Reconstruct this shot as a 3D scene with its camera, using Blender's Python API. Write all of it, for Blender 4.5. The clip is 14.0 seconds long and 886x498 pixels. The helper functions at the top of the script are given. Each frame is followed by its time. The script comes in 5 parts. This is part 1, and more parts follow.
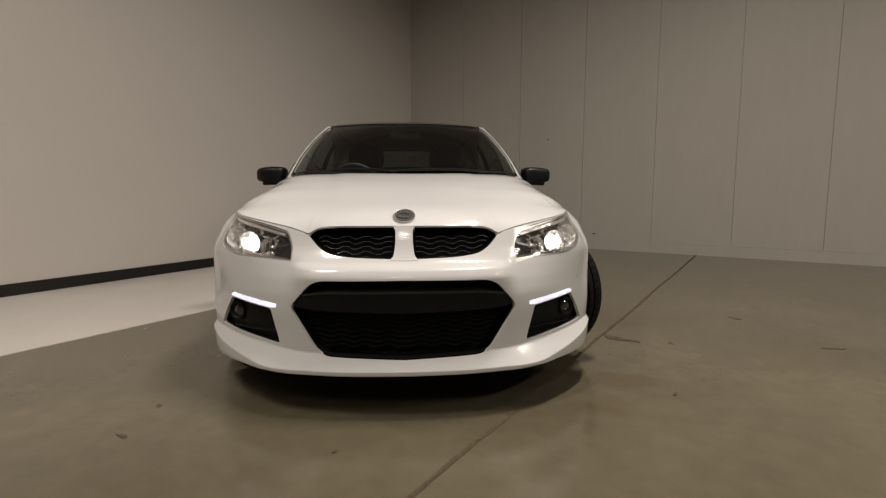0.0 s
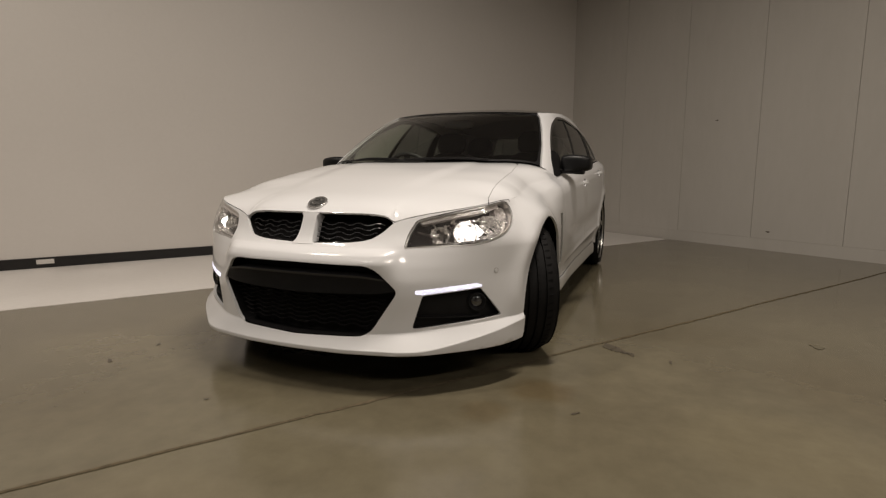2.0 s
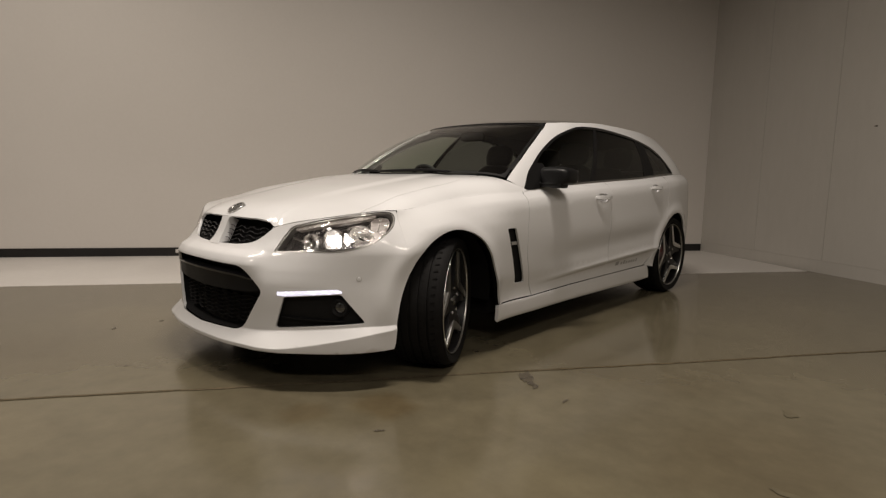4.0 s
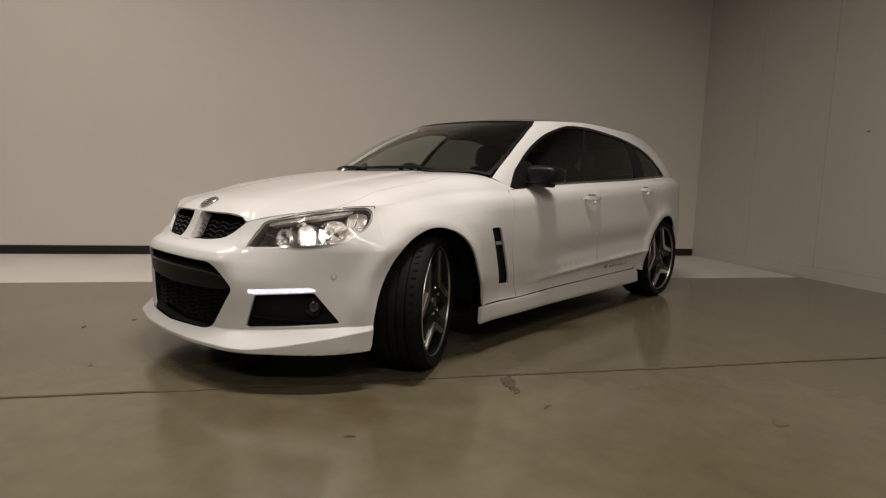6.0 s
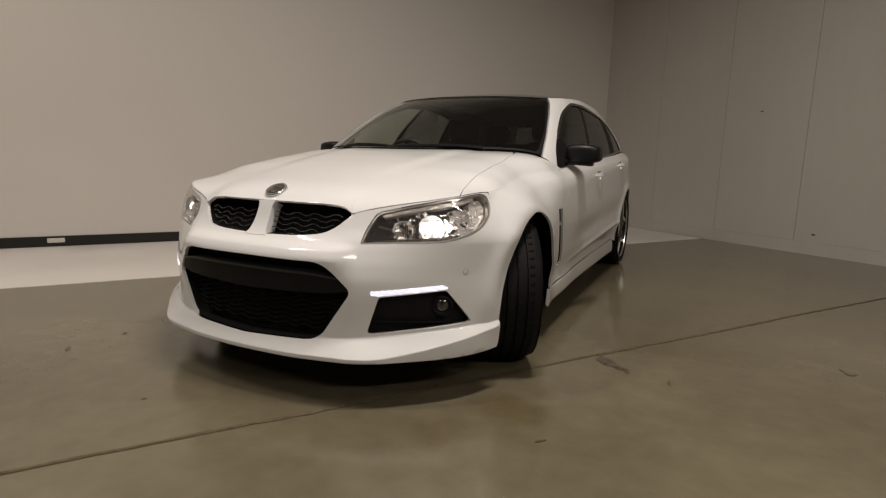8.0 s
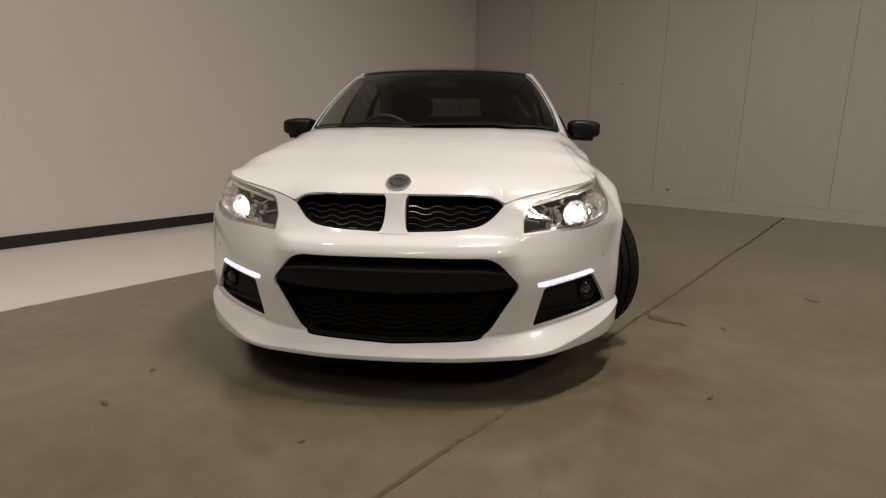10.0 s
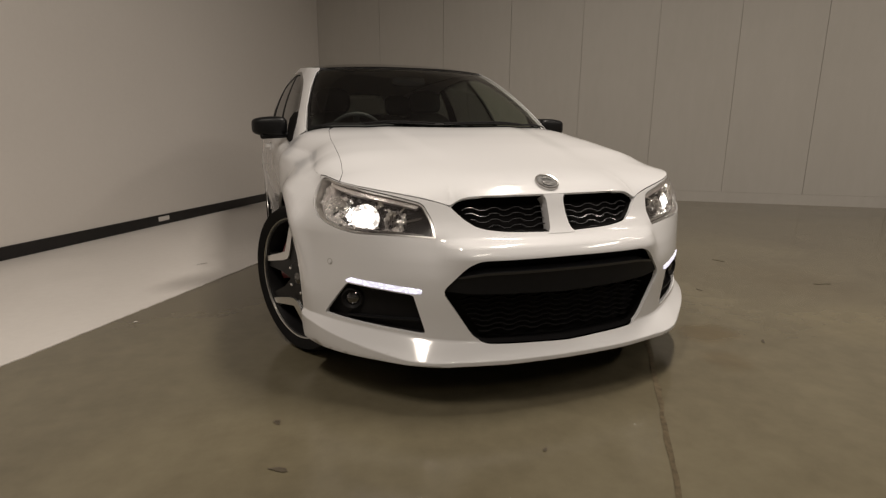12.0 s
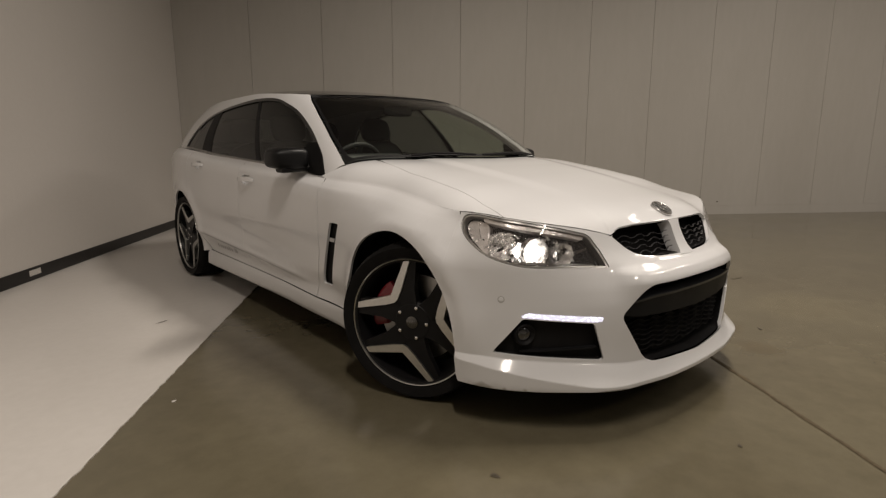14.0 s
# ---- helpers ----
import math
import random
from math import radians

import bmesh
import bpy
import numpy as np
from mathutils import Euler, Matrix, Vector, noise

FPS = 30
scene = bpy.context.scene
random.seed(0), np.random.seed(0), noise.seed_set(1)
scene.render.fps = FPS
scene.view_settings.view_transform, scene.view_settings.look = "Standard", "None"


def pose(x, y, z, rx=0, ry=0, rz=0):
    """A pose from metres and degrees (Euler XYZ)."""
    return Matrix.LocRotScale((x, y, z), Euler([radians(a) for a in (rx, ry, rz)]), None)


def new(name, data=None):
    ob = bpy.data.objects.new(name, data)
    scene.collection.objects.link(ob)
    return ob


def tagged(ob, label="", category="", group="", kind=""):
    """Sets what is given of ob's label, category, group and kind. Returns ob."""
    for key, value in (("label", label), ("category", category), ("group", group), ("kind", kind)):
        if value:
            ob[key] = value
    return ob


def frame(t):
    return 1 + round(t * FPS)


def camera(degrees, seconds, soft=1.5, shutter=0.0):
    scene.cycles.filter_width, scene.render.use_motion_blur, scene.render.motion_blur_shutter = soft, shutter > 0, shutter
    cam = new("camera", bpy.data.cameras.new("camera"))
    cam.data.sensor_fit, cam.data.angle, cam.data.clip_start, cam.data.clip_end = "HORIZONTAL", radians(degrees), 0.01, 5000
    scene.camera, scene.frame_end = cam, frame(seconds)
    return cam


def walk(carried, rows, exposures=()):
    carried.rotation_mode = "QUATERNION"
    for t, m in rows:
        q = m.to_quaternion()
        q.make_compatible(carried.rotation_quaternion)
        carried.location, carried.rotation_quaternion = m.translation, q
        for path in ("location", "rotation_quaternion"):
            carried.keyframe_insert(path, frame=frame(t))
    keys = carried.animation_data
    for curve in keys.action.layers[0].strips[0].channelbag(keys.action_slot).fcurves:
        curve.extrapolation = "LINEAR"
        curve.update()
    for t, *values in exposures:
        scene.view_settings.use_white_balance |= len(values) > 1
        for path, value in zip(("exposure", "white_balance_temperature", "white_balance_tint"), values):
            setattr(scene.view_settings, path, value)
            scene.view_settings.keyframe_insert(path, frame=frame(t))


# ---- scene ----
# the camera: seconds, place, yaw to the left, pitch up, roll
cam = camera(78.66, 14.0, soft=1.3)
ROWS = [
    (0, 0.02, -1.909, 0.915, -3.61, -6.85, 0.06),
    (0.5, 0.348, -1.941, 0.887, -0.05, -8.06, 0.31),
    (1, 0.698, -1.904, 0.901, 5.69, -8.72, 0.19),
    (1.5, 1.055, -1.845, 0.919, 13.71, -8.44, 0.26),
    (2, 1.439, -1.723, 0.929, 21.81, -8.26, 0.11),
    (2.5, 1.78, -1.599, 0.93, 27.3, -8.08, 0.27),
    (3, 2.086, -1.397, 0.921, 31.8, -8.11, 0.24),
    (3.5, 2.351, -1.209, 0.937, 35.97, -8.12, 0.44),
    (3.7, 2.484, -1.115, 0.936, 38.84, -7.57, 0.69),
    (4.8, 2.9, -0.67, 0.92, 49, -7.2, 1.1),
    (5.8, 2.762, -0.739, 0.91, 45.61, -7.14, 1.67),
    (6, 2.65, -0.841, 0.897, 42.45, -6.67, 1.74),
    (6.5, 2.449, -0.974, 0.911, 37.07, -6.52, 1.84),
    (7, 2.187, -1.085, 0.918, 32.04, -7.07, 1.68),
    (7.5, 1.899, -1.222, 0.92, 29.02, -8.43, 1.54),
    (8, 1.616, -1.365, 0.928, 26.17, -9.48, 1.46),
    (8.2, 1.493, -1.404, 0.91, 24.91, -9.9, 1.45),
    (10.5, -0.019, -1.647, 0.991, -2.17, -12.94, 0.5),
    (11, -0.382, -1.626, 0.971, -8.54, -12.94, 0.7),
    (11.5, -0.735, -1.565, 0.983, -13.54, -13.05, 0.67),
    (12, -1.053, -1.441, 0.991, -19.72, -12.95, 0.31),
    (12.5, -1.366, -1.284, 1.009, -26.08, -12.77, 0.29),
    (13, -1.652, -1.118, 1.019, -31.83, -11.95, 0.21),
    (13.5, -1.933, -0.915, 1.025, -37, -11.38, 0.05),
    (14, -2.172, -0.765, 1.032, -40.87, -10.58, 0.01),
]
walk(cam, [(t, pose(x, y, z, 90 + pitch, 0, yaw) @ pose(0, 0, 0, 0, 0, roll)) for t, x, y, z, yaw, pitch, roll in ROWS])

# ---- light: a dark hall with rows of ceiling lamps ----
world = bpy.data.worlds.new("world")
scene.world = world
world.use_nodes = True
world.node_tree.nodes["Background"].inputs["Color"].default_value = (.02, .018, .016, 1)
world.node_tree.nodes["Background"].inputs["Strength"].default_value = 1.0
scene.view_settings.exposure = 0.0


def ceiling_lamp(x, y, z, watts, wide, tint=(1, .90, .79)):
    """A batten of light, 1.5 m long, parallel to the long wall."""
    data = bpy.data.lights.new("lamp_light", "AREA")
    data.shape, data.size, data.size_y, data.energy, data.color = "RECTANGLE", 1.5, .24, watts, tint
    data.spread = radians(wide)
    ob = new("lamp_light", data)
    ob.matrix_world = pose(x, y, z, 0, 0, 54.67)
    return ob


# x, y, watts, spread in degrees
LAMPS = [(1.3, .7, 156, 157), (-2.5, -1.3, 110, 165), (5.4, -3.4, 112, 168), (7.4, -1.6, 60, 166), (-.4, -5.4, 58, 168), (5.2, .2, 38, 162)]
CEIL = 5.2
for lx, ly, watts, wide in LAMPS:
    ceiling_lamp(lx, ly, CEIL - .09, watts, wide)

# ---- materials ----
def nodes_of(name):
    m = bpy.data.materials.new(name)
    m.use_nodes = True
    return m, m.node_tree, m.node_tree.nodes["Principled BSDF"]


def plain(name, color, rough=.5, metal=0.0, coat=0.0, spec=.5, vary=0.0, scale=8.0, bump=0.0, bump_scale=60.0):
    m, nt, b = nodes_of(name)
    b.inputs["Base Color"].default_value = (*color, 1)
    b.inputs["Roughness"].default_value = rough
    b.inputs["Metallic"].default_value = metal
    b.inputs["Coat Weight"].default_value = coat
    b.inputs["Coat Roughness"].default_value = .095
    b.inputs["Specular IOR Level"].default_value = spec
    co = nt.nodes.new("ShaderNodeTexCoord")
    if vary:
        n = nt.nodes.new("ShaderNodeTexNoise")
        n.inputs["Scale"].default_value, n.inputs["Detail"].default_value = scale, 6
        nt.links.new(co.outputs["Object"], n.inputs["Vector"])
        r = nt.nodes.new("ShaderNodeMapRange")
        r.inputs[1].default_value, r.inputs[2].default_value = .3, .7
        r.inputs[3].default_value, r.inputs[4].default_value = 1 - vary, 1 + vary
        nt.links.new(n.outputs["Fac"], r.inputs[0])
        mx = nt.nodes.new("ShaderNodeVectorMath")
        mx.operation = "SCALE"
        mx.inputs[0].default_value = color
        nt.links.new(r.outputs[0], mx.inputs["Scale"])
        nt.links.new(mx.outputs[0], b.inputs["Base Color"])
        r2 = nt.nodes.new("ShaderNodeMapRange")
        r2.inputs[3].default_value, r2.inputs[4].default_value = max(0, rough - vary * .5), rough + vary * .5
        nt.links.new(n.outputs["Fac"], r2.inputs[0])
        nt.links.new(r2.outputs[0], b.inputs["Roughness"])
    if bump:
        n = nt.nodes.new("ShaderNodeTexNoise")
        n.inputs["Scale"].default_value, n.inputs["Detail"].default_value = bump_scale, 5
        nt.links.new(co.outputs["Object"], n.inputs["Vector"])
        bp = nt.nodes.new("ShaderNodeBump")
        bp.inputs["Strength"].default_value, bp.inputs["Distance"].default_value = bump, .01
        nt.links.new(n.outputs["Fac"], bp.inputs["Height"])
        nt.links.new(bp.outputs[0], b.inputs["Normal"])
    return m


def glass(name, tint, gloss_rough=0.0, haze=0.0):
    """A thin pane: what is behind it, tinted, under a mirror-like gloss."""
    m, nt, b = nodes_of(name)
    nt.nodes.remove(b)
    out = nt.nodes["Material Output"]
    t, g, mix, lw, pw, ma = (nt.nodes.new(k) for k in ("ShaderNodeBsdfTransparent", "ShaderNodeBsdfGlossy", "ShaderNodeMixShader", "ShaderNodeLayerWeight", "ShaderNodeMath", "ShaderNodeMath"))
    t.inputs["Color"].default_value = (*tint, 1)
    g.inputs["Roughness"].default_value = gloss_rough
    lw.inputs["Blend"].default_value = .5
    pw.operation, ma.operation = "POWER", "MULTIPLY_ADD"
    pw.inputs[1].default_value, ma.inputs[1].default_value, ma.inputs[2].default_value = 5, .95, .05
    nt.links.new(lw.outputs["Facing"], pw.inputs[0])
    nt.links.new(pw.outputs[0], ma.inputs[0])
    nt.links.new(ma.outputs[0], mix.inputs[0])
    nt.links.new(t.outputs[0], mix.inputs[1])
    nt.links.new(g.outputs[0], mix.inputs[2])
    nt.links.new(mix.outputs[0], out.inputs[0])
    if haze:        # a pale scattering share imitates bloom round the lamps and lifts the windscreen
        h, tr, mh = nt.nodes.new("ShaderNodeBsdfDiffuse"), nt.nodes.new("ShaderNodeBsdfTranslucent"), nt.nodes.new("ShaderNodeMixShader")
        half = nt.nodes.new("ShaderNodeMixShader")
        h.inputs["Color"].default_value = tr.inputs["Color"].default_value = (.80, .72, .70, 1)
        nt.links.new(h.outputs[0], half.inputs[1])
        nt.links.new(tr.outputs[0], half.inputs[2])
        mh.inputs[0].default_value = haze
        nt.links.new(mix.outputs[0], mh.inputs[1])
        nt.links.new(half.outputs[0], mh.inputs[2])
        nt.links.new(mh.outputs[0], out.inputs[0])
    return m


def lit(name, color, strength, low=0.0, scale=0.0):
    """A glowing thing; with a scale its glow is uneven, as through a cut lens."""
    m, nt, b = nodes_of(name)
    if scale:
        co, vo, rg = nt.nodes.new("ShaderNodeTexCoord"), nt.nodes.new("ShaderNodeTexVoronoi"), nt.nodes.new("ShaderNodeMapRange")
        vo.inputs["Scale"].default_value = scale
        rg.inputs[1].default_value, rg.inputs[2].default_value, rg.inputs[3].default_value, rg.inputs[4].default_value = .12, .5, strength, low
        nt.links.new(co.outputs["Object"], vo.inputs["Vector"])
        nt.links.new(vo.outputs["Distance"], rg.inputs[0])
        nt.links.new(rg.outputs[0], b.inputs["Emission Strength"])
    b.inputs["Base Color"].default_value = (.8, .8, .8, 1)
    b.inputs["Emission Color"].default_value = (*color, 1)
    b.inputs["Emission Strength"].default_value = strength
    return m


PAINT = plain("white_paint", (.718, .714, .724), .42, coat=1.0, spec=.12, vary=.012, scale=1.5)
BLACK_GLOSS = plain("black_gloss", (.008, .008, .009), .12, coat=.5)
BLACK_PLASTIC = plain("black_plastic", (.010, .0095, .010), .55, spec=.14, vary=.1, scale=40, bump=.1, bump_scale=400)
GREY_PLASTIC = plain("grey_plastic", (.0095, .0095, .0105), .5, spec=.16, vary=.1, scale=40, bump=.08, bump_scale=500)
VOID = plain("underbody", (.010, .0095, .0095), .9, spec=.05)
RUBBER = plain("tyre_rubber", (.0085, .008, .008), .7, spec=.12, vary=.2, scale=30, bump=.15, bump_scale=200)
RIM_BLACK = plain("rim_black", (.009, .0085, .009), .4, spec=.2)
RIM_SILVER = plain("machined_alloy", (.66, .65, .63), .32, metal=1.0, vary=.04, scale=60)
CAP_GREY = plain("wheel_cap", (.14, .135, .13), .25, metal=.9)
CHROME = plain("chrome", (.75, .75, .75), .10, metal=1.0)
CALIPER = plain("caliper_red", (.12, .005, .010), .4, coat=.3)
DISC = plain("brake_disc", (.38, .37, .36), .35, metal=1.0, vary=.1, scale=50)
GLASS_WIND = glass("windscreen_glass", (.88, .92, .87), 0.0, .010)
GLASS_SIDE = glass("tinted_glass", (.17, .18, .17))
GLASS_REAR = glass("dark_rear_glass", (.09, .095, .09))
GLASS_FRONT = glass("front_side_glass", (.46, .50, .45))
LENS = glass("lamp_lens", (.95, .95, .95), 0.0, .05)
TRIM = plain("cabin_trim", (.009, .009, .010), .6, vary=.15, scale=60, bump=.1, bump_scale=300)
LEATHER = plain("seat_leather", (.013, .0125, .013), .5, vary=.15, scale=50, bump=.15, bump_scale=250)
LINING = plain("roof_lining", (.32, .31, .29), .9, vary=.05, scale=30)
RED_LENS = plain("red_lens", (.25, .01, .012), .15, coat=.8)
LAMP_GLOW = lit("headlamp_glow", (1, .94, .88), 20, 1.5, 60)
DRL_GLOW = lit("daylight_strip", (.80, .78, 1.0), 2.5, .7, 120)
OPAL = plain("opal_plastic", (.82, .80, .76), .5, vary=.02, scale=6)

# ---- building helpers ----
def mesh_object(name, verts, faces, material, parent=None, label="", normals=None, smooth=False):
    me = bpy.data.meshes.new(name)
    me.from_pydata([tuple(map(float, v)) for v in verts], [], [tuple(map(int, f)) for f in faces])
    me.materials.append(material)
    me.update()
    if smooth or normals is not None:
        me.polygons.foreach_set("use_smooth", [True] * len(me.polygons))
    if normals is not None:
        me.normals_split_custom_set_from_vertices([tuple(map(float, n)) for n in normals])
    ob = new(name, me)
    if parent is not None:
        ob.parent = parent
    if label:
        ob["label"] = label
    return ob


def part(name, bm, material, parent, label="", smooth=False):
    """Links a bmesh as one mesh object under a thing or a part."""
    me = bpy.data.meshes.new(name)
    bm.to_mesh(me)
    bm.free()
    me.materials.append(material)
    if smooth:
        me.polygons.foreach_set("use_smooth", [True] * len(me.polygons))
        me.set_sharp_from_angle(angle=radians(35))
    ob = new(name, me)
    ob.parent = parent
    if label:
        ob["label"] = label
    return ob


def box(bm, lo, hi, bevel=0.0, m=None):
    r = bmesh.ops.create_cube(bm, size=1.0)
    vs = r["verts"]
    for v in vs:
        v.co = Vector([(lo[i] + hi[i]) / 2 + v.co[i] * (hi[i] - lo[i]) for i in range(3)])
    if bevel:
        es = list({e for v in vs for e in v.link_edges})
        vs = bmesh.ops.bevel(bm, geom=vs + es, offset=bevel, segments=3, affect="EDGES", profile=.5)["verts"]
    if m is not None:
        bmesh.ops.transform(bm, matrix=m, verts=[v for v in vs if v.is_valid])
    return bm


def thing(name, label, category, group="", kind=""):
    return tagged(new(name), label, category, group, kind)


# ---- the hall ----
# the long white wall runs to the car's left rear; the panelled wall closes the far side
LONG_N, LONG_D = Vector((.8158, -.5783, 0)).normalized(), -4.161
BACK_N, BACK_D = Vector((.5564, .8309, 0)).normalized(), 6.111
long_dir, back_dir = Vector((-LONG_N.y, LONG_N.x, 0)), Vector((BACK_N.y, -BACK_N.x, 0))


def meet(n1, d1, n2, d2):
    k = n1.x * n2.y - n1.y * n2.x
    return Vector(((d1 * n2.y - d2 * n1.y) / k, (n1.x * d2 - n2.x * d1) / k, 0))


CORNER = meet(LONG_N, LONG_D, BACK_N, BACK_D)
WALL_H = CEIL


def wall_between(name, a, b, thick, material, label, away):
    """An upright wall whose inner face runs from a to b; away points out of the room."""
    bm = bmesh.new()
    vs = [bm.verts.new((*(p + away * o).xy, z)) for z in (-.05, WALL_H) for o in (0, thick) for p in (a, b)]
    for f in ((0, 1, 5, 4), (3, 2, 6, 7), (0, 4, 6, 2), (1, 3, 7, 5), (4, 5, 7, 6), (0, 2, 3, 1)):
        bm.faces.new([vs[i] for i in f])
    bmesh.ops.recalc_face_normals(bm, faces=bm.faces)
    ob = part(name, bm, material, None)
    return tagged(ob, label, "wall", kind="structure")


# concrete, painted concrete and plaster
def surface(name, base, dark, rough, big=.8, fine=14.0, spec=.5, bump=.05, streak=0.0, rough_vary=.12, blotch=.5):
    """A worn mineral surface: wide clouds, fine mottling, and its gloss."""
    m, nt, b = nodes_of(name)
    N, L = nt.nodes.new, nt.links.new
    co = N("ShaderNodeTexCoord")
    mp = N("ShaderNodeMapping")
    L(co.outputs["Object"], mp.inputs["Vector"])
    if streak:
        mp.inputs["Scale"].default_value = (1, 1, streak)
    n1, n2 = N("ShaderNodeTexNoise"), N("ShaderNodeTexNoise")
    for n, sc, de in ((n1, big, 5), (n2, fine, 8)):
        n.inputs["Scale"].default_value, n.inputs["Detail"].default_value, n.inputs["Roughness"].default_value = sc, de, .62
        L(mp.outputs[0], n.inputs["Vector"])
    mix = N("ShaderNodeMath")
    mix.operation = "MULTIPLY_ADD"
    mix.inputs[1].default_value = .35
    L(n2.outputs["Fac"], mix.inputs[0])
    sc = N("ShaderNodeMath")
    sc.operation = "MULTIPLY"
    sc.inputs[1].default_value = .65
    L(n1.outputs["Fac"], sc.inputs[0])
    L(sc.outputs[0], mix.inputs[2])
    ramp = N("ShaderNodeValToRGB")
    ramp.color_ramp.elements[0].position, ramp.color_ramp.elements[1].position = .5 - blotch * .3, .5 + blotch * .3
    ramp.color_ramp.elements[0].color, ramp.color_ramp.elements[1].color = (*dark, 1), (*base, 1)
    L(mix.outputs[0], ramp.inputs[0])
    L(ramp.outputs[0], b.inputs["Base Color"])
    rr = N("ShaderNodeMapRange")
    rr.inputs[1].default_value, rr.inputs[2].default_value = .3, .7
    rr.inputs[3].default_value, rr.inputs[4].default_value = rough - rough_vary, rough + rough_vary
    L(n1.outputs["Fac"], rr.inputs[0])
    L(rr.outputs[0], b.inputs["Roughness"])
    b.inputs["Specular IOR Level"].default_value = spec
    bp = N("ShaderNodeBump")
    bp.inputs["Strength"].default_value, bp.inputs["Distance"].default_value = bump, .01
    L(n2.outputs["Fac"], bp.inputs["Height"])
    L(bp.outputs[0], b.inputs["Normal"])
    return m


def cloud(m, spots):
    """Soft old stains soaked into a surface: x, y, radius, stretch along y, strength, tint."""
    nt = m.node_tree
    N, L = nt.nodes.new, nt.links.new
    b = nt.nodes["Principled BSDF"]
    co, wob, off = N("ShaderNodeTexCoord"), N("ShaderNodeTexNoise"), N("ShaderNodeVectorMath")
    wob.inputs["Scale"].default_value, wob.inputs["Detail"].default_value = 7, 5
    L(co.outputs["Object"], wob.inputs["Vector"])
    off.operation = "MULTIPLY_ADD"
    off.inputs[1].default_value = (.14, .14, 0)
    L(wob.outputs["Color"], off.inputs[0])
    L(co.outputs["Object"], off.inputs[2])
    for x, y, r, stretch, strength, tint in spots:
        src = b.inputs["Base Color"].links[0].from_socket
        mp, ln, rg, mx = N("ShaderNodeMapping"), N("ShaderNodeVectorMath"), N("ShaderNodeMapRange"), N("ShaderNodeMix")
        mp.vector_type = "TEXTURE"
        mp.inputs["Location"].default_value = (x + .07, y + .07, 0)
        mp.inputs["Scale"].default_value = (r, r * stretch, 1)
        L(off.outputs[0], mp.inputs["Vector"])
        ln.operation = "LENGTH"
        L(mp.outputs[0], ln.inputs[0])
        rg.interpolation_type = "SMOOTHSTEP"
        rg.inputs[1].default_value, rg.inputs[2].default_value, rg.inputs[3].default_value, rg.inputs[4].default_value = .45, 1.25, strength, 0
        L(ln.outputs["Value"], rg.inputs[0])
        mx.data_type, mx.blend_type = "RGBA", "MULTIPLY"
        L(rg.outputs[0], mx.inputs["Factor"])
        L(src, mx.inputs["A"])
        mx.inputs["B"].default_value = (*tint, 1)
        L(mx.outputs["Result"], b.inputs["Base Color"])
    return m


CONCRETE = surface("polished_concrete", (.151, .131, .087), (.098, .083, .054), .19, big=.8, fine=9, bump=.02, rough_vary=.06)
CONCRETE.node_tree.nodes["Principled BSDF"].inputs["Coat Weight"].default_value = .16      # a thin clear sealer
CONCRETE.node_tree.nodes["Principled BSDF"].inputs["Coat Roughness"].default_value = .14
cloud(CONCRETE, [(1.02, .475, .16, .8, .75, (.80, .70, .56)), (.85, .20, .10, 1.2, .5, (.84, .74, .62)), (1.5, 1.6, .5, .5, .45, (.82, .78, .70)),
                 (2.3, 1.0, .35, 1.4, .4, (.84, .78, .70)), (.2, -.75, .4, .6, .35, (1.25, 1.22, 1.2)), (-1.3, .2, .45, .7, .35, (1.2, 1.18, 1.14)), (1.9, .3, .4, .8, .4, (1.2, 1.17, 1.08)), (-.8, -.4, .5, .5, .4, (.86, .82, .76))])
WHITE_FLOOR = surface("white_floor_paint", (.64, .61, .58), (.57, .54, .51), .42, big=1.3, fine=20, bump=.03)
PLASTER = surface("white_wall_paint", (.60, .565, .53), (.57, .535, .50), .6, big=.5, fine=30, bump=.03)
PANEL = surface("grey_panel_paint", (.455, .43, .395), (.415, .39, .355), .55, big=.6, fine=12, streak=.25, bump=.03)
SKIRT_BLACK = plain("black_skirting", (.006, .005, .005), .4)
TAPE = plain("paper_label", (.55, .52, .49), .6, vary=.1, scale=60)
STAIN = plain("oil_stain", (.078, .065, .047), .30, vary=.3, scale=25)
STAIN_FAINT = plain("damp_ring", (.112, .096, .063), .24, vary=.15, scale=12)
JOINT = plain("floor_joint_filler", (.088, .069, .043), .85, spec=.15, vary=.3, scale=40)
CEILING_PAINT = plain("dark_ceiling_paint", (.20, .19, .18), .8, vary=.1, scale=2)

# ground plan: far ends closed behind the camera
far_a = CORNER - long_dir * 15
far_b = CORNER + back_dir * 15
OUT_L, OUT_B = -LONG_N, BACK_N
wall_between("wall_west", far_a, CORNER, .2, PLASTER, "tall smooth white painted wall of the hall", OUT_L)
wall_between("wall_north", CORNER, far_b, .2, PANEL, "pale grey wall behind upright painted panels", OUT_B)
wall_between("wall_south", far_a, far_a + back_dir * 15, .2, PANEL, "plain pale wall that closes the hall behind", -long_dir)
wall_between("wall_east", far_b, far_a + back_dir * 15, .2, PANEL, "plain pale wall at the far side of the hall", back_dir)

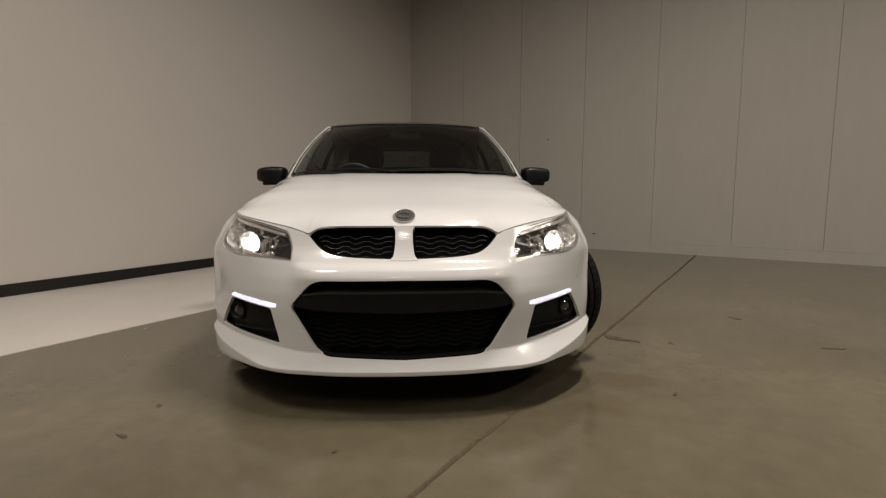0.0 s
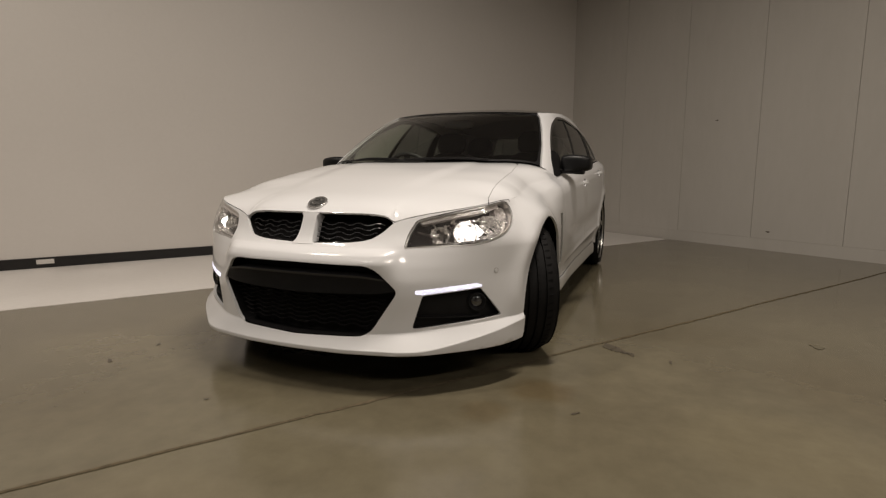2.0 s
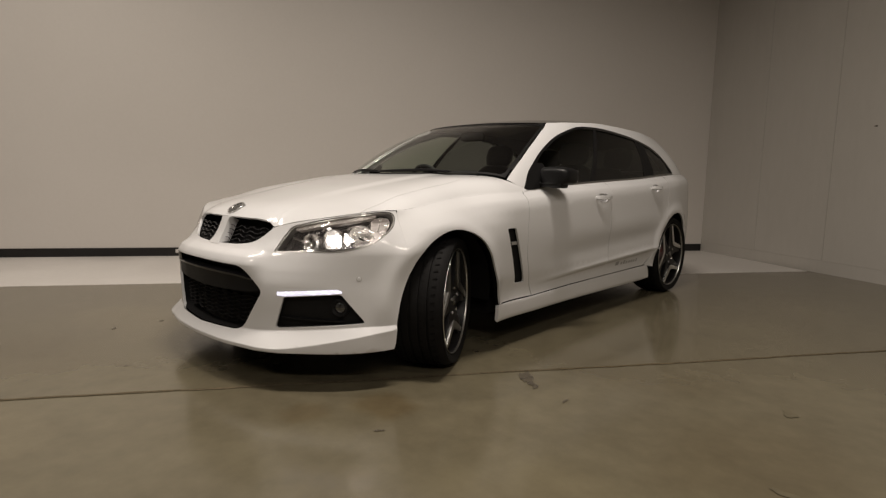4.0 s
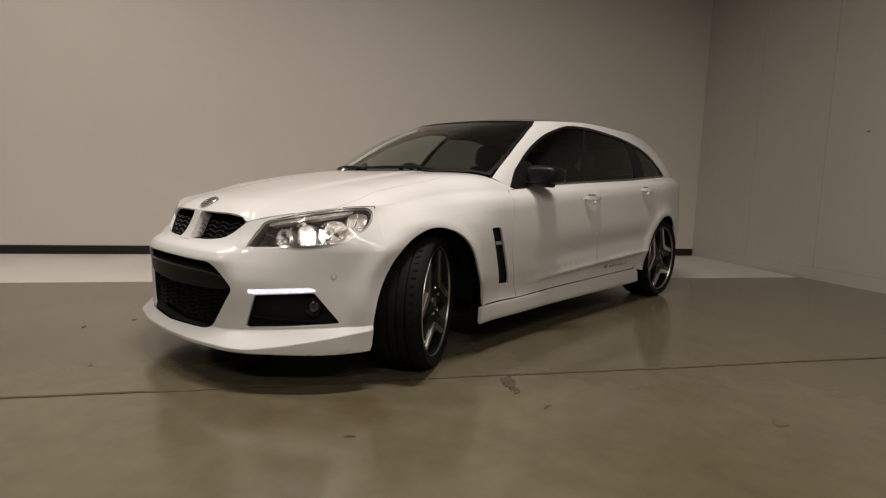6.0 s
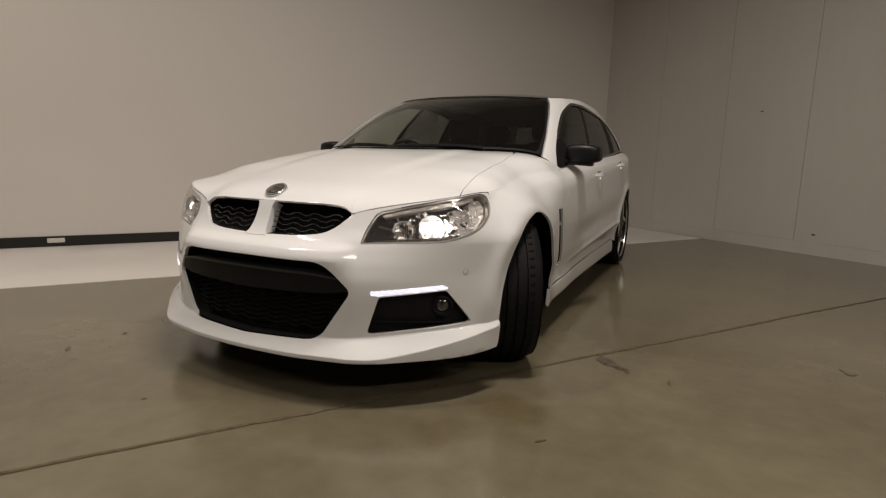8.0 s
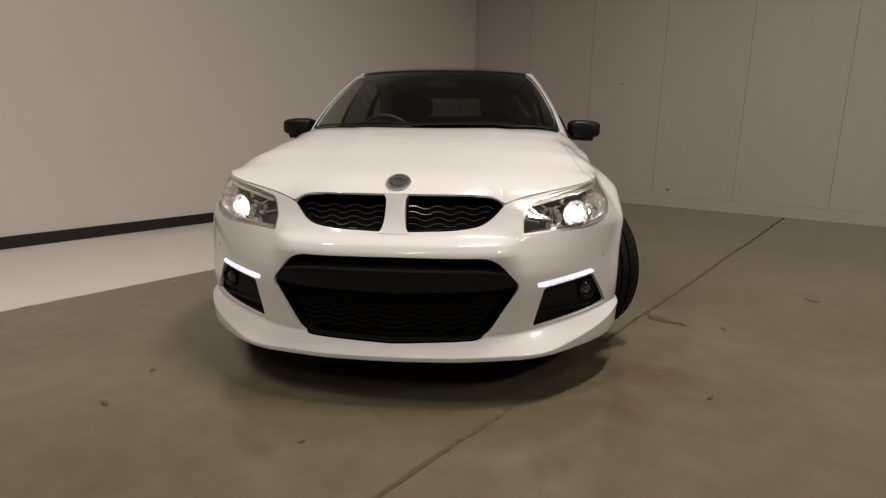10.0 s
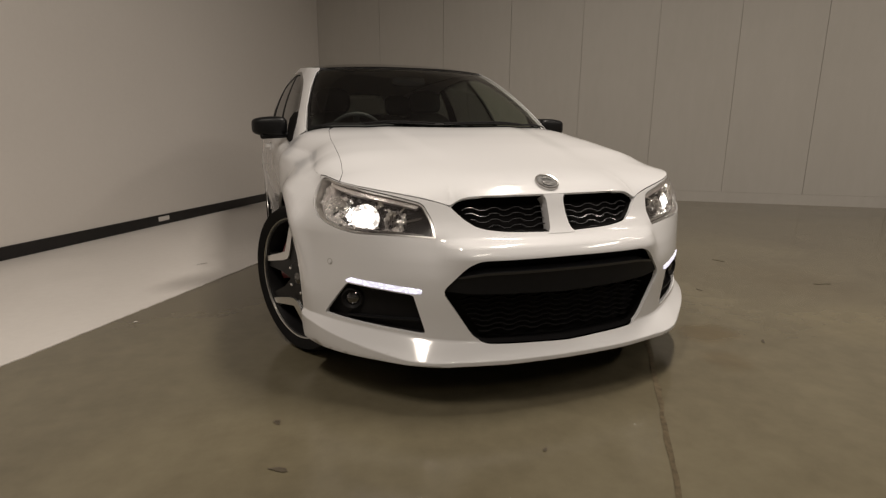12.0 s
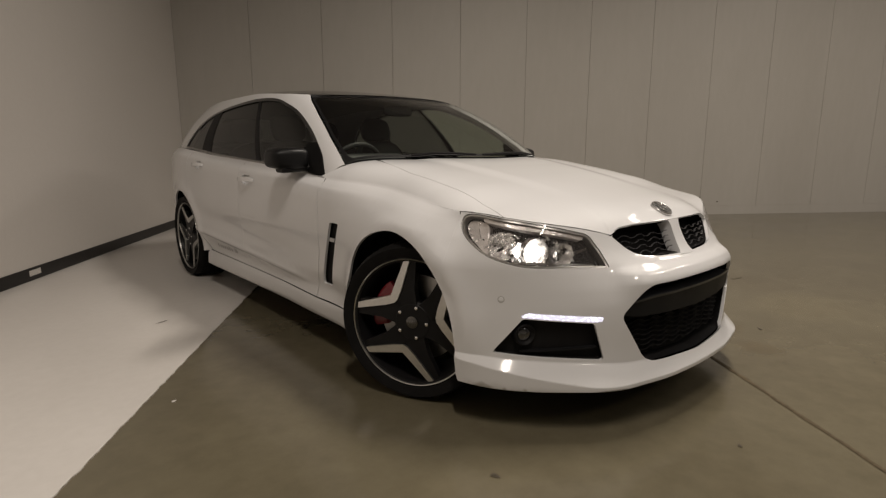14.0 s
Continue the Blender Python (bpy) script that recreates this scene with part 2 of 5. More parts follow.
bm = bmesh.new()
corners = [far_a + OUT_L, CORNER + OUT_L + OUT_B, far_b + OUT_B, far_a + back_dir * 15 - long_dir]
bm.faces.new([bm.verts.new((p.x, p.y, 0)) for p in corners])
bmesh.ops.recalc_face_normals(bm, faces=bm.faces)
floor_ob = tagged(part("floor", bm, CONCRETE, None), "polished grey-brown concrete floor, faintly clouded and stained", "floor", kind="structure")
bm = bmesh.new()
bm.faces.new([bm.verts.new((p.x, p.y, CEIL)) for p in corners])
r = bmesh.ops.extrude_face_region(bm, geom=bm.faces[:])
bmesh.ops.translate(bm, vec=(0, 0, .1), verts=[v for v in r["geom"] if isinstance(v, bmesh.types.BMVert)])
tagged(part("ceiling", bm, CEILING_PAINT, None), "dark painted ceiling high over the hall", "ceiling", kind="structure")


def wavy_strip(a, b, width, seed, rough, n=240):
    """A flat strip from a to b with a ragged far edge, as painted by hand."""
    rng = np.random.RandomState(seed)
    side = Vector((a.y - b.y, b.x - a.x, 0)).normalized()
    offs = np.convolve(rng.randn(n + 8), np.ones(5) / 5, "same")[4:n + 5] * rough + np.convolve(rng.randn(n + 8), np.ones(2) / 2, "same")[4:n + 5] * rough * .5
    near, far = [], []
    for i in range(n + 1):
        p = a.lerp(b, i / n)
        near.append(p)
        far.append(p + side * (width + offs[min(i, n - 1)]))
    return near, far


# the white painted margin of the floor, 4 mm of paint, along the white wall
near, far = wavy_strip(CORNER + long_dir * 0, far_a, 1.811, 3, .004, 900)
bm = bmesh.new()
rows = [[bm.verts.new((p.x, p.y, z)) for p in line] for line, z in ((near, .004), (far, .004), (far, .0))]
for a, b in zip(rows, rows[1:]):
    for i in range(len(a) - 1):
        bm.faces.new((a[i], a[i + 1], b[i + 1], b[i]))
bmesh.ops.recalc_face_normals(bm, faces=bm.faces)
white_margin = tagged(part("floor_paint", bm, WHITE_FLOOR, None), "white painted margin of the floor with a worn edge", "floor", kind="structure")


def on_long(s, out, z):
    """A place on the white wall: s along it, out into the room."""
    foot = LONG_N * LONG_D
    return foot + long_dir * s + LONG_N * out + Vector((0, 0, z))


def long_bar(bm, s0, s1, o0, o1, z0, z1):
    m = Matrix(((long_dir.x, LONG_N.x, 0, (LONG_N * LONG_D).x), (long_dir.y, LONG_N.y, 0, (LONG_N * LONG_D).y), (0, 0, 1, 0), (0, 0, 0, 1)))
    box(bm, (s0, o0, z0), (s1, o1, z1), .003, m)


S_END = (CORNER - LONG_N * LONG_D).dot(long_dir)
bm = bmesh.new()
long_bar(bm, S_END - 14.9, S_END - .02, -.002, .012, .006, .104)
tagged(part("baseboard", bm, SKIRT_BLACK, None), "black skirting board along the white wall", "baseboard", kind="structure")
for s in (-1.0, 2.60):
    bm = bmesh.new()
    long_bar(bm, s - .07, s + .07, .011, .014, .042, .086)
    tagged(part("paper_label", bm, TAPE, None), "small blank white label stuck on the black skirting", "label", "skirting labels")

# upright panels of the far wall, a metre wide, with dark joints between them and a plain white plinth
B_FOOT = BACK_N * BACK_D
B0 = (CORNER - B_FOOT).dot(back_dir)
to_back = Matrix(((back_dir.x, BACK_N.x, 0, B_FOOT.x), (back_dir.y, BACK_N.y, 0, B_FOOT.y), (0, 0, 1, 0), (0, 0, 0, 1)))
back_wall = bpy.data.objects["wall_north"]
edges = [B0] + [v for v in np.arange(-3.02, B0 + 14.9, .957) if v > B0 + .2]
for a, b in zip(edges, edges[1:]):
    bm = bmesh.new()
    box(bm, (a + .0015, -.012, .137), (b - .0025, .01, WALL_H - .01), .002, to_back)
    part("panel", bm, PANEL, back_wall)
bm = bmesh.new()
box(bm, (B0 + .001, -.0125, .0), (B0 + 14.9, .01, .1365), 0, to_back)
tagged(part("trim", bm, PANEL, None), "low pale plinth along the foot of the panelled wall", "baseboard", kind="structure")

# floor joint and stains
bm = bmesh.new()
rng = np.random.RandomState(5)
prev = None
for i, s in enumerate(np.linspace(-7, 6.1, 260)):
    w = .0068 + .0024 * abs(rng.randn())
    c = LONG_N * (.257 + .004 * math.sin(s * 3.1) + .002 * rng.randn()) + long_dir * s
    cur = [bm.verts.new((*(c + LONG_N * o).xy, .0022)) for o in (-w, w)]
    if prev:
        bm.faces.new((prev[0], prev[1], cur[1], cur[0]))
    prev = cur
bmesh.ops.recalc_face_normals(bm, faces=bm.faces)
tagged(part("floor_joint", bm, JOINT, None), "dark saw-cut joint running across the concrete floor", "joint", kind="structure")


def stain(cx, cy, rx, ry, turn, seed, material, name, label, z=.0024):
    rng = np.random.RandomState(seed)
    n = 40
    ph = rng.rand(5) * 6.28
    bm = bmesh.new()
    pts = []
    for i in range(n):
        a = 2 * math.pi * i / n
        k = 1 + .22 * math.sin(2 * a + ph[0]) + .15 * math.sin(3 * a + ph[1]) + .12 * math.sin(5 * a + ph[2]) + .10 * math.sin(9 * a + ph[3])
        x, y = rx * k * math.cos(a), ry * k * math.sin(a)
        pts.append(bm.verts.new((cx + x * math.cos(turn) - y * math.sin(turn), cy + x * math.sin(turn) + y * math.cos(turn), z)))
    bm.faces.new(pts)
    bmesh.ops.recalc_face_normals(bm, faces=bm.faces)
    tagged(part(name, bm, material, None), label, "stain", "floor stains")


stain(1.255, 1.165, .030, .085, .6, 1, STAIN, "floor_stain", "small dark oily stain beside the floor joint")
stain(1.345, 1.10, .012, .03, .3, 2, STAIN, "floor_stain", "small dark oily stain beside the floor joint")
for i, (x, y, r) in enumerate(((2.26, 1.6, .035), (2.4, .9, .034), (1.18, .30, .012), (-1.02, .31, .013), (-1.03, .04, .017), (-.24, -.13, .008), (1.53, 1.05, .012))):
    stain(x, y, r * 1.5, r * .6, 1.9 + i, 10 + i, STAIN_FAINT if r > .03 else STAIN, "floor_stain", "faint brown mark on the concrete floor")
stain(-1.41, 2.69, .03, .008, .4, 31, STAIN, "scuff_mark", "short dark scuff on the white floor paint", .0062)
stain(-1.65, 1.54, .012, .006, .4, 32, WHITE_FLOOR, "paint_drip", "small white paint drip on the concrete", .0024)

# battens under the ceiling
for lx, ly, _, _ in LAMPS:
    lamp = thing("ceiling_lamp", "long white batten lamp under the ceiling, switched on", "ceiling lamp", "ceiling lamps")
    lamp.matrix_world = pose(lx, ly, CEIL, 0, 0, 54.67)
    bm = bmesh.new()
    box(bm, (-.78, -.075, -.085), (.78, .075, 0), .01)
    part("housing", bm, PLASTER, lamp)
    bm = bmesh.new()
    box(bm, (-.752, -.062, -.0885), (.752, .062, -.083), .002)
    part("diffuser", bm, OPAL, lamp, "opal plastic diffuser")
    for sx in (1, -1):
        bm = bmesh.new()
        box(bm, (sx * .785 - .010, -.077, -.0875), (sx * .785 + .010, .077, 0), .006)
        part("end_cap", bm, GREY_PLASTIC, lamp)

# small marks on the panelled wall
for i, (a, z, r) in enumerate(((3.67, .27, .012), (3.97, .20, .016), (-1.62, 1.555, .012), (-.91, .22, .014))):
    bm = bmesh.new()
    ph = 2.1 * i
    pts = [(a + r * (1.6 if i > 1 else 1) * (1 + .3 * math.sin(3 * t + ph)) * math.cos(t), -.0135, z + r * .7 * math.sin(t)) for t in np.linspace(0, 2 * math.pi, 18, endpoint=False)]
    bm.faces.new([bm.verts.new(to_back @ Vector(v)) for v in pts])
    tagged(part("scuff_mark", bm, STAIN, None), "small dark knock on the panelled wall", "mark", "wall marks")
# ---- the car's shape: x to its left, y rearwards from the nose, z up ----
def curve(xs, ys):
    """A smooth curve through a few stations, without overshoot."""
    xs, ys = np.array(xs, float), np.array(ys, float)
    h = np.diff(xs)
    d = np.diff(ys) / h
    m = np.zeros_like(xs)
    m[1:-1] = np.where(d[:-1] * d[1:] > 0, 2 * d[:-1] * d[1:] / np.where(d[:-1] + d[1:] == 0, 1, d[:-1] + d[1:]), 0)
    m[0], m[-1] = d[0], d[-1]

    def at(t):
        t = np.clip(np.asarray(t, float), xs[0], xs[-1])
        i = np.clip(np.searchsorted(xs, t, side="right") - 1, 0, len(h) - 1)
        s = (t - xs[i]) / h[i]
        return ((1 + 2 * s) * (1 - s) ** 2 * ys[i] + s * (1 - s) ** 2 * h[i] * m[i]
                + s * s * (3 - 2 * s) * ys[i + 1] + s * s * (s - 1) * h[i] * m[i + 1])
    return at


def ease(t, a, b):
    t = np.clip((np.asarray(t, float) - a) / (b - a), 0, 1)
    return t * t * (3 - 2 * t)


AXLE_F, AXLE_R, HUB = 0.985, 3.885, 0.343
SIDE = 0.285                      # u = y + SIDE along the flanks
# plan of the widest line: u is x across the nose, y + SIDE along the flank, then on round the tail
plan_x = curve([-.33, -.2, 0, .2, .33, .44, .53, .64, .74, .83, .935, 1.065, 1.235, 1.6, 1.9, 2.6, 3.3, 4.1, 4.6, 4.935, 5.05, 5.3, 5.6, 5.9],
               [-.33, -.2, 0, .2, .33, .44, .53, .64, .74, .815, .872, .910, .926, .910, .899, .898, .904, .914, .858, .755, .66, .46, .23, 0])
plan_y = curve([-.33, -.2, 0, .2, .33, .44, .53, .64, .74, .83, .935, 1.065, 1.235, 1.6, 1.9, 2.6, 3.3, 4.1, 4.6, 4.935, 5.05, 5.3, 5.6, 5.9],
               [.180, .158, .148, .158, .180, .212, .266, .350, .445, .542, .65, .78, .95, 1.315, 1.615, 2.315, 3.015, 3.815, 4.315, 4.62, 4.72, 4.80, 4.85, 4.87])
inset_nose = curve([.10, .155, .172, .200, .215, .238, .268, .425, .54, .58, .61, .66, .74, .81], [.06, .024, .013, .012, .012, .012, .012, .010, 0, .018, .068, .106, .143, .176])
inset_cheek = curve([.10, .155, .172, .238, .30, .40, .46, .52, .57, .61, .66, .74, .81], [.06, .024, .013, .012, .012, .009, .012, .026, .046, .066, .102, .143, .176])
inset_wing = curve([.10, .155, .172, .200, .23, .30, .42, .50, .60, .70, .80, .9], [.03, .006, -.006, -.008, -.009, -.010, -.006, -.002, -.001, .014, .058, .095])
inset_door = curve([.08, .15, .18, .240, .258, .272, .32, .42, .52, .65, .78, .9, 1.1], [.09, .038, .017, .014, .015, .020, .022, .005, -.002, -.006, -.002, .0, .0])
inset_tail = curve([.15, .25, .5, .7, .9, 1.05], [.10, .03, 0, .02, .05, .10])
inset_shoulder = curve([0, .02, .05, .10, .16], [.070, .042, .015, .002, 0])

# bonnet and wings from above
spine = curve([.20, .32, .35, .40, .51, .78, 1.1, 1.35, 1.7], [.765, .795, .806, .817, .838, .887, .943, .977, .995])
edge_z = curve([0, .30, .35, .385, .41, .43, .445, .48, .56, .70, .80, .88, .95, 1.0, 1.15, 1.35, 1.7, 1.985, 2.2, 2.6, 3.5, 4.3, 4.8, 5.9],
               [.746, .7445, .742, .7385, .731, .7155, .711, .719, .739, .768, .787, .796, .797, .797, .812, .837, .872, .884, .902, .930, .976, 1.028, 1.038, 1.03])


lip_out = curve([0, .38, .52, .64, .80, .95], [.043, .046, .064, .050, .033, .011])


def lip_crease(u):
    """Height of the crease over the splitter lip; it climbs towards the wheel."""
    return .250 + .036 * ease(u, .34, .92)


def lip_edge(u):
    """Height of the splitter's outer edge: low under the mouth, rising to a tall blade by the wheel."""
    return .190 + .078 * ease(u, .50, .95)


def lip_shape(u, z):
    """How far the splitter juts out: a sloping ledge under its crease, then an upright edge."""
    zc = lip_crease(u)
    t = np.clip((zc - z) / (zc - lip_edge(u)), 0, 1)
    return lip_out(u) * t * (1 - .5 * ease(.176 - z, 0, .014)) * (1 - ease(u, .97, 1.10))


def crease_z(u):
    return .345 + .045 * (u - 2.2)


def wrap_at(u, z, top):
    u, z = np.broadcast_arrays(np.asarray(u, float), np.asarray(z, float))
    e = 1e-3
    dx, dy = plan_x(u + e) - plan_x(u - e), plan_y(u + e) - plan_y(u - e)
    n = np.hypot(dx, dy) + 1e-12
    a, b, c = ease(u, .45, .85), ease(u, 1.45, 1.85), ease(u, 4.55, 5.2)
    k = ease(u, .36, .50)
    d = (inset_nose(z) * (1 - k) + inset_cheek(z) * k) * (1 - a) + a * (1 - b) * inset_wing(z) + b * (1 - c) * inset_door(z) + c * inset_tail(z)
    d = d + inset_shoulder(top - z) * ease(u, .95, 1.25)
    d = d + .055 * ease(z, .60, .78) * np.exp(-((u - .97) / .14) ** 2)      # the lamp's swept-back upper corner
    d = d - lip_shape(np.abs(u), z)
    for axle in (AXLE_F, AXLE_R):     # flared lips of the wheel arches
        r = np.hypot(u - SIDE - axle, z - HUB)
        d = d - .014 * np.exp(-((r - .375) / .045) ** 2) * ease(z, .2, .4)
    # a crease along the lower doors, and the hollow under it
    k = ease(u, 2.0, 2.5) * (1 - ease(u, 3.6, 4.0))
    zc = crease_z(u)
    d = d + k * (.012 * np.exp(-((z - zc - .13) / .07) ** 2) - .010 * np.exp(-((z - zc) / .022) ** 2) + .011 * ease(zc - z, -.002, .020))
    return np.stack([plan_x(u) - dy / n * d, plan_y(u) + dx / n * d, z], -1)


def top_z(u):
    return edge_z(u)


def wrap(u, z):
    """The shell of bumpers, wings, doors and tail: a point for each place along it and height."""
    return wrap_at(u, z, top_z(u))


EDGE_U = np.linspace(0, 2.02, 506)
EDGE = wrap(EDGE_U, top_z(EDGE_U))


crown = curve([.3, .5, .62, .85, 1.3, 1.7], [.062, .080, .068, .014, .000, .010])


def crowned(x, y):
    x = np.abs(x)
    ridge = .007 * ease(x, .42 + .10 * (y - 1), .30 + .10 * (y - 1)) * ease(y, .5, .9)      # soft creases either side of the raised middle
    return spine(y) - .007 + ridge - crown(y) * (x / .85) ** 2.4


def bonnet_z(x, y):
    """Bonnet and wings from above; rolls down to the shell's upper edge all round."""
    x, y = np.broadcast_arrays(np.abs(np.asarray(x, float)), np.asarray(y, float))
    flat = np.stack([x.ravel(), y.ravel()], -1)
    gap, low = np.empty(len(flat)), np.empty(len(flat))
    run = np.gradient(EDGE[:, :2], axis=0)
    drop = crowned(EDGE[:, 0], EDGE[:, 1]) - EDGE[:, 2]
    run = run / (np.linalg.norm(run, axis=1, keepdims=True) + 1e-12)
    for i in range(0, len(flat), 4000):
        d = np.hypot(flat[i:i + 4000, None, 0] - EDGE[None, :, 0], flat[i:i + 4000, None, 1] - EDGE[None, :, 1])
        k = d.argmin(1)
        r = flat[i:i + 4000] - EDGE[k, :2]
        within = run[k, 0] * r[:, 1] - run[k, 1] * r[:, 0]
        w = np.exp(-(d - d.min(1, keepdims=True)) / .012)
        gap[i:i + 4000], low[i:i + 4000] = within, (w * drop[None, :]).sum(1) / w.sum(1)
    return crowned(x, y) - (low * np.exp(-gap / .075)).reshape(x.shape)


def deck(x, y):
    x, y = np.broadcast_arrays(np.asarray(x, float), np.asarray(y, float))
    return np.stack([x, y, bonnet_z(x, y)], -1)


# glasshouse: s 0..1 windscreen, 1..1.25 pillar, 1.25..3 side, 3..4 tailgate; w 0 at its foot, 1 at the roof
foot_x = curve([-.4, 0, .4, .8, .94, 1.0, 1.12, 1.25, 1.6, 2.2, 2.8, 3.0, 3.12, 3.3, 4.0], [-.31, 0, .31, .612, .710, .755, .808, .828, .828, .832, .800, .755, .69, .56, 0])
foot_y = curve([-.4, 0, .4, .8, .94, 1.0, 1.12, 1.25, 1.6, 2.2, 2.8, 3.0, 3.12, 3.3, 4.0], [1.395, 1.35, 1.395, 1.535, 1.60, 1.637, 1.705, 1.785, 2.30, 3.22, 4.12, 4.40, 4.56, 4.68, 4.75])
roof_x = curve([-.4, 0, .4, .8, 1.0, 1.12, 1.25, 1.6, 2.2, 2.8, 3.0, 3.12, 3.3, 4.0], [-.26, 0, .26, .497, .590, .617, .629, .640, .645, .61, .575, .52, .41, 0])
roof_y = curve([-.4, 0, .4, .8, 1.0, 1.12, 1.25, 1.6, 2.2, 2.8, 3.0, 3.12, 3.3, 4.0], [2.15, 2.13, 2.15, 2.25, 2.36, 2.455, 2.54, 2.80, 3.36, 4.05, 4.22, 4.30, 4.36, 4.40])
roof_spine = curve([2.0, 2.15, 2.5, 3.0, 3.6, 4.1, 4.5], [1.333, 1.356, 1.406, 1.438, 1.430, 1.385, 1.33])


def roof_z(x, y):
    return roof_spine(y) - .042 * (np.abs(x) / .62) ** 2.6


def foot_z(s):
    x, y = foot_x(s), foot_y(s)
    a = ease(s, 1.0, 1.25)
    return (1 - a) * (bonnet_z(x, y) + .006) + a * top_z(y + SIDE)


def house(s, w):
    s, w = np.broadcast_arrays(np.asarray(s, float), np.asarray(w, float))
    f = np.stack([foot_x(s), foot_y(s), foot_z(s)], -1)
    r = np.stack([roof_x(s), roof_y(s), roof_z(roof_x(s), roof_y(s))], -1)
    side = ease(s, .9, 1.3) * (1 - ease(s, 2.9, 3.2))
    b = 4 * w * (1 - w)
    bulge = np.stack([.028 * b * side, -.02 * b * (1 - side) * (s < 2), .035 * b * (1 - side)], -1)
    return f + (r - f) * w[..., None] + bulge


def roof(x, y):
    x, y = np.broadcast_arrays(np.asarray(x, float), np.asarray(y, float))
    return np.stack([x, y, roof_z(x, y)], -1)

# ---- the car ----
from mathutils.geometry import delaunay_2d_cdt

car = thing("estate_car", "white estate car with black roof, grilles and mirrors, headlamps lit, parked", "car")


def rounded(points, r=.02, n=4):
    """The polygon with its corners cut round."""
    out = []
    k = len(points)
    for i, p in enumerate(points):
        p, a, b = Vector(p[:2]), Vector(points[i - 1][:2]), Vector(points[(i + 1) % k][:2])
        ri = points[i][2] if len(points[i]) > 2 else r
        da, db = (a - p), (b - p)
        ra, rb = min(ri, da.length * .45), min(ri, db.length * .45)
        s, e = p + da.normalized() * ra, p + db.normalized() * rb
        for j in range(n + 1):
            t = j / n
            out.append(tuple(s * (1 - t) ** 2 + p * 2 * t * (1 - t) + e * t * t))
    return out


def dense(points, step):
    out = []
    for a, b in zip(points, points[1:] + points[:1]):
        n = max(1, int(math.ceil(math.dist(a, b) / step)))
        out += [(a[0] + (b[0] - a[0]) * i / n, a[1] + (b[1] - a[1]) * i / n) for i in range(n)]
    return out


def inside(poly, pts):
    x, y = pts[:, 0], pts[:, 1]
    hit = np.zeros(len(pts), bool)
    p = np.array(poly)
    for (x0, y0), (x1, y1) in zip(p, np.roll(p, -1, 0)):
        c = (y0 > y) != (y1 > y)
        if c.any():
            hit ^= c & (x < (x1 - x0) * (y - y0) / ((y1 - y0) if y1 != y0 else 1e-12) + x0)
    return hit


def normals_of(surf, uv, sign):
    e = 1e-3
    u, v = uv[:, 0], uv[:, 1]
    n = np.cross(surf(u + e, v) - surf(u - e, v), surf(u, v + e) - surf(u, v - e)) * sign
    return n / (np.linalg.norm(n, axis=1, keepdims=True) + 1e-12)


a_n = normals_of(wrap, np.stack([EDGE_U, top_z(EDGE_U) - .002], -1), 1)
b_n = normals_of(deck, EDGE[:, :2], 1)
EDGE_N = (a_n + b_n) / np.linalg.norm(a_n + b_n, axis=1, keepdims=True)


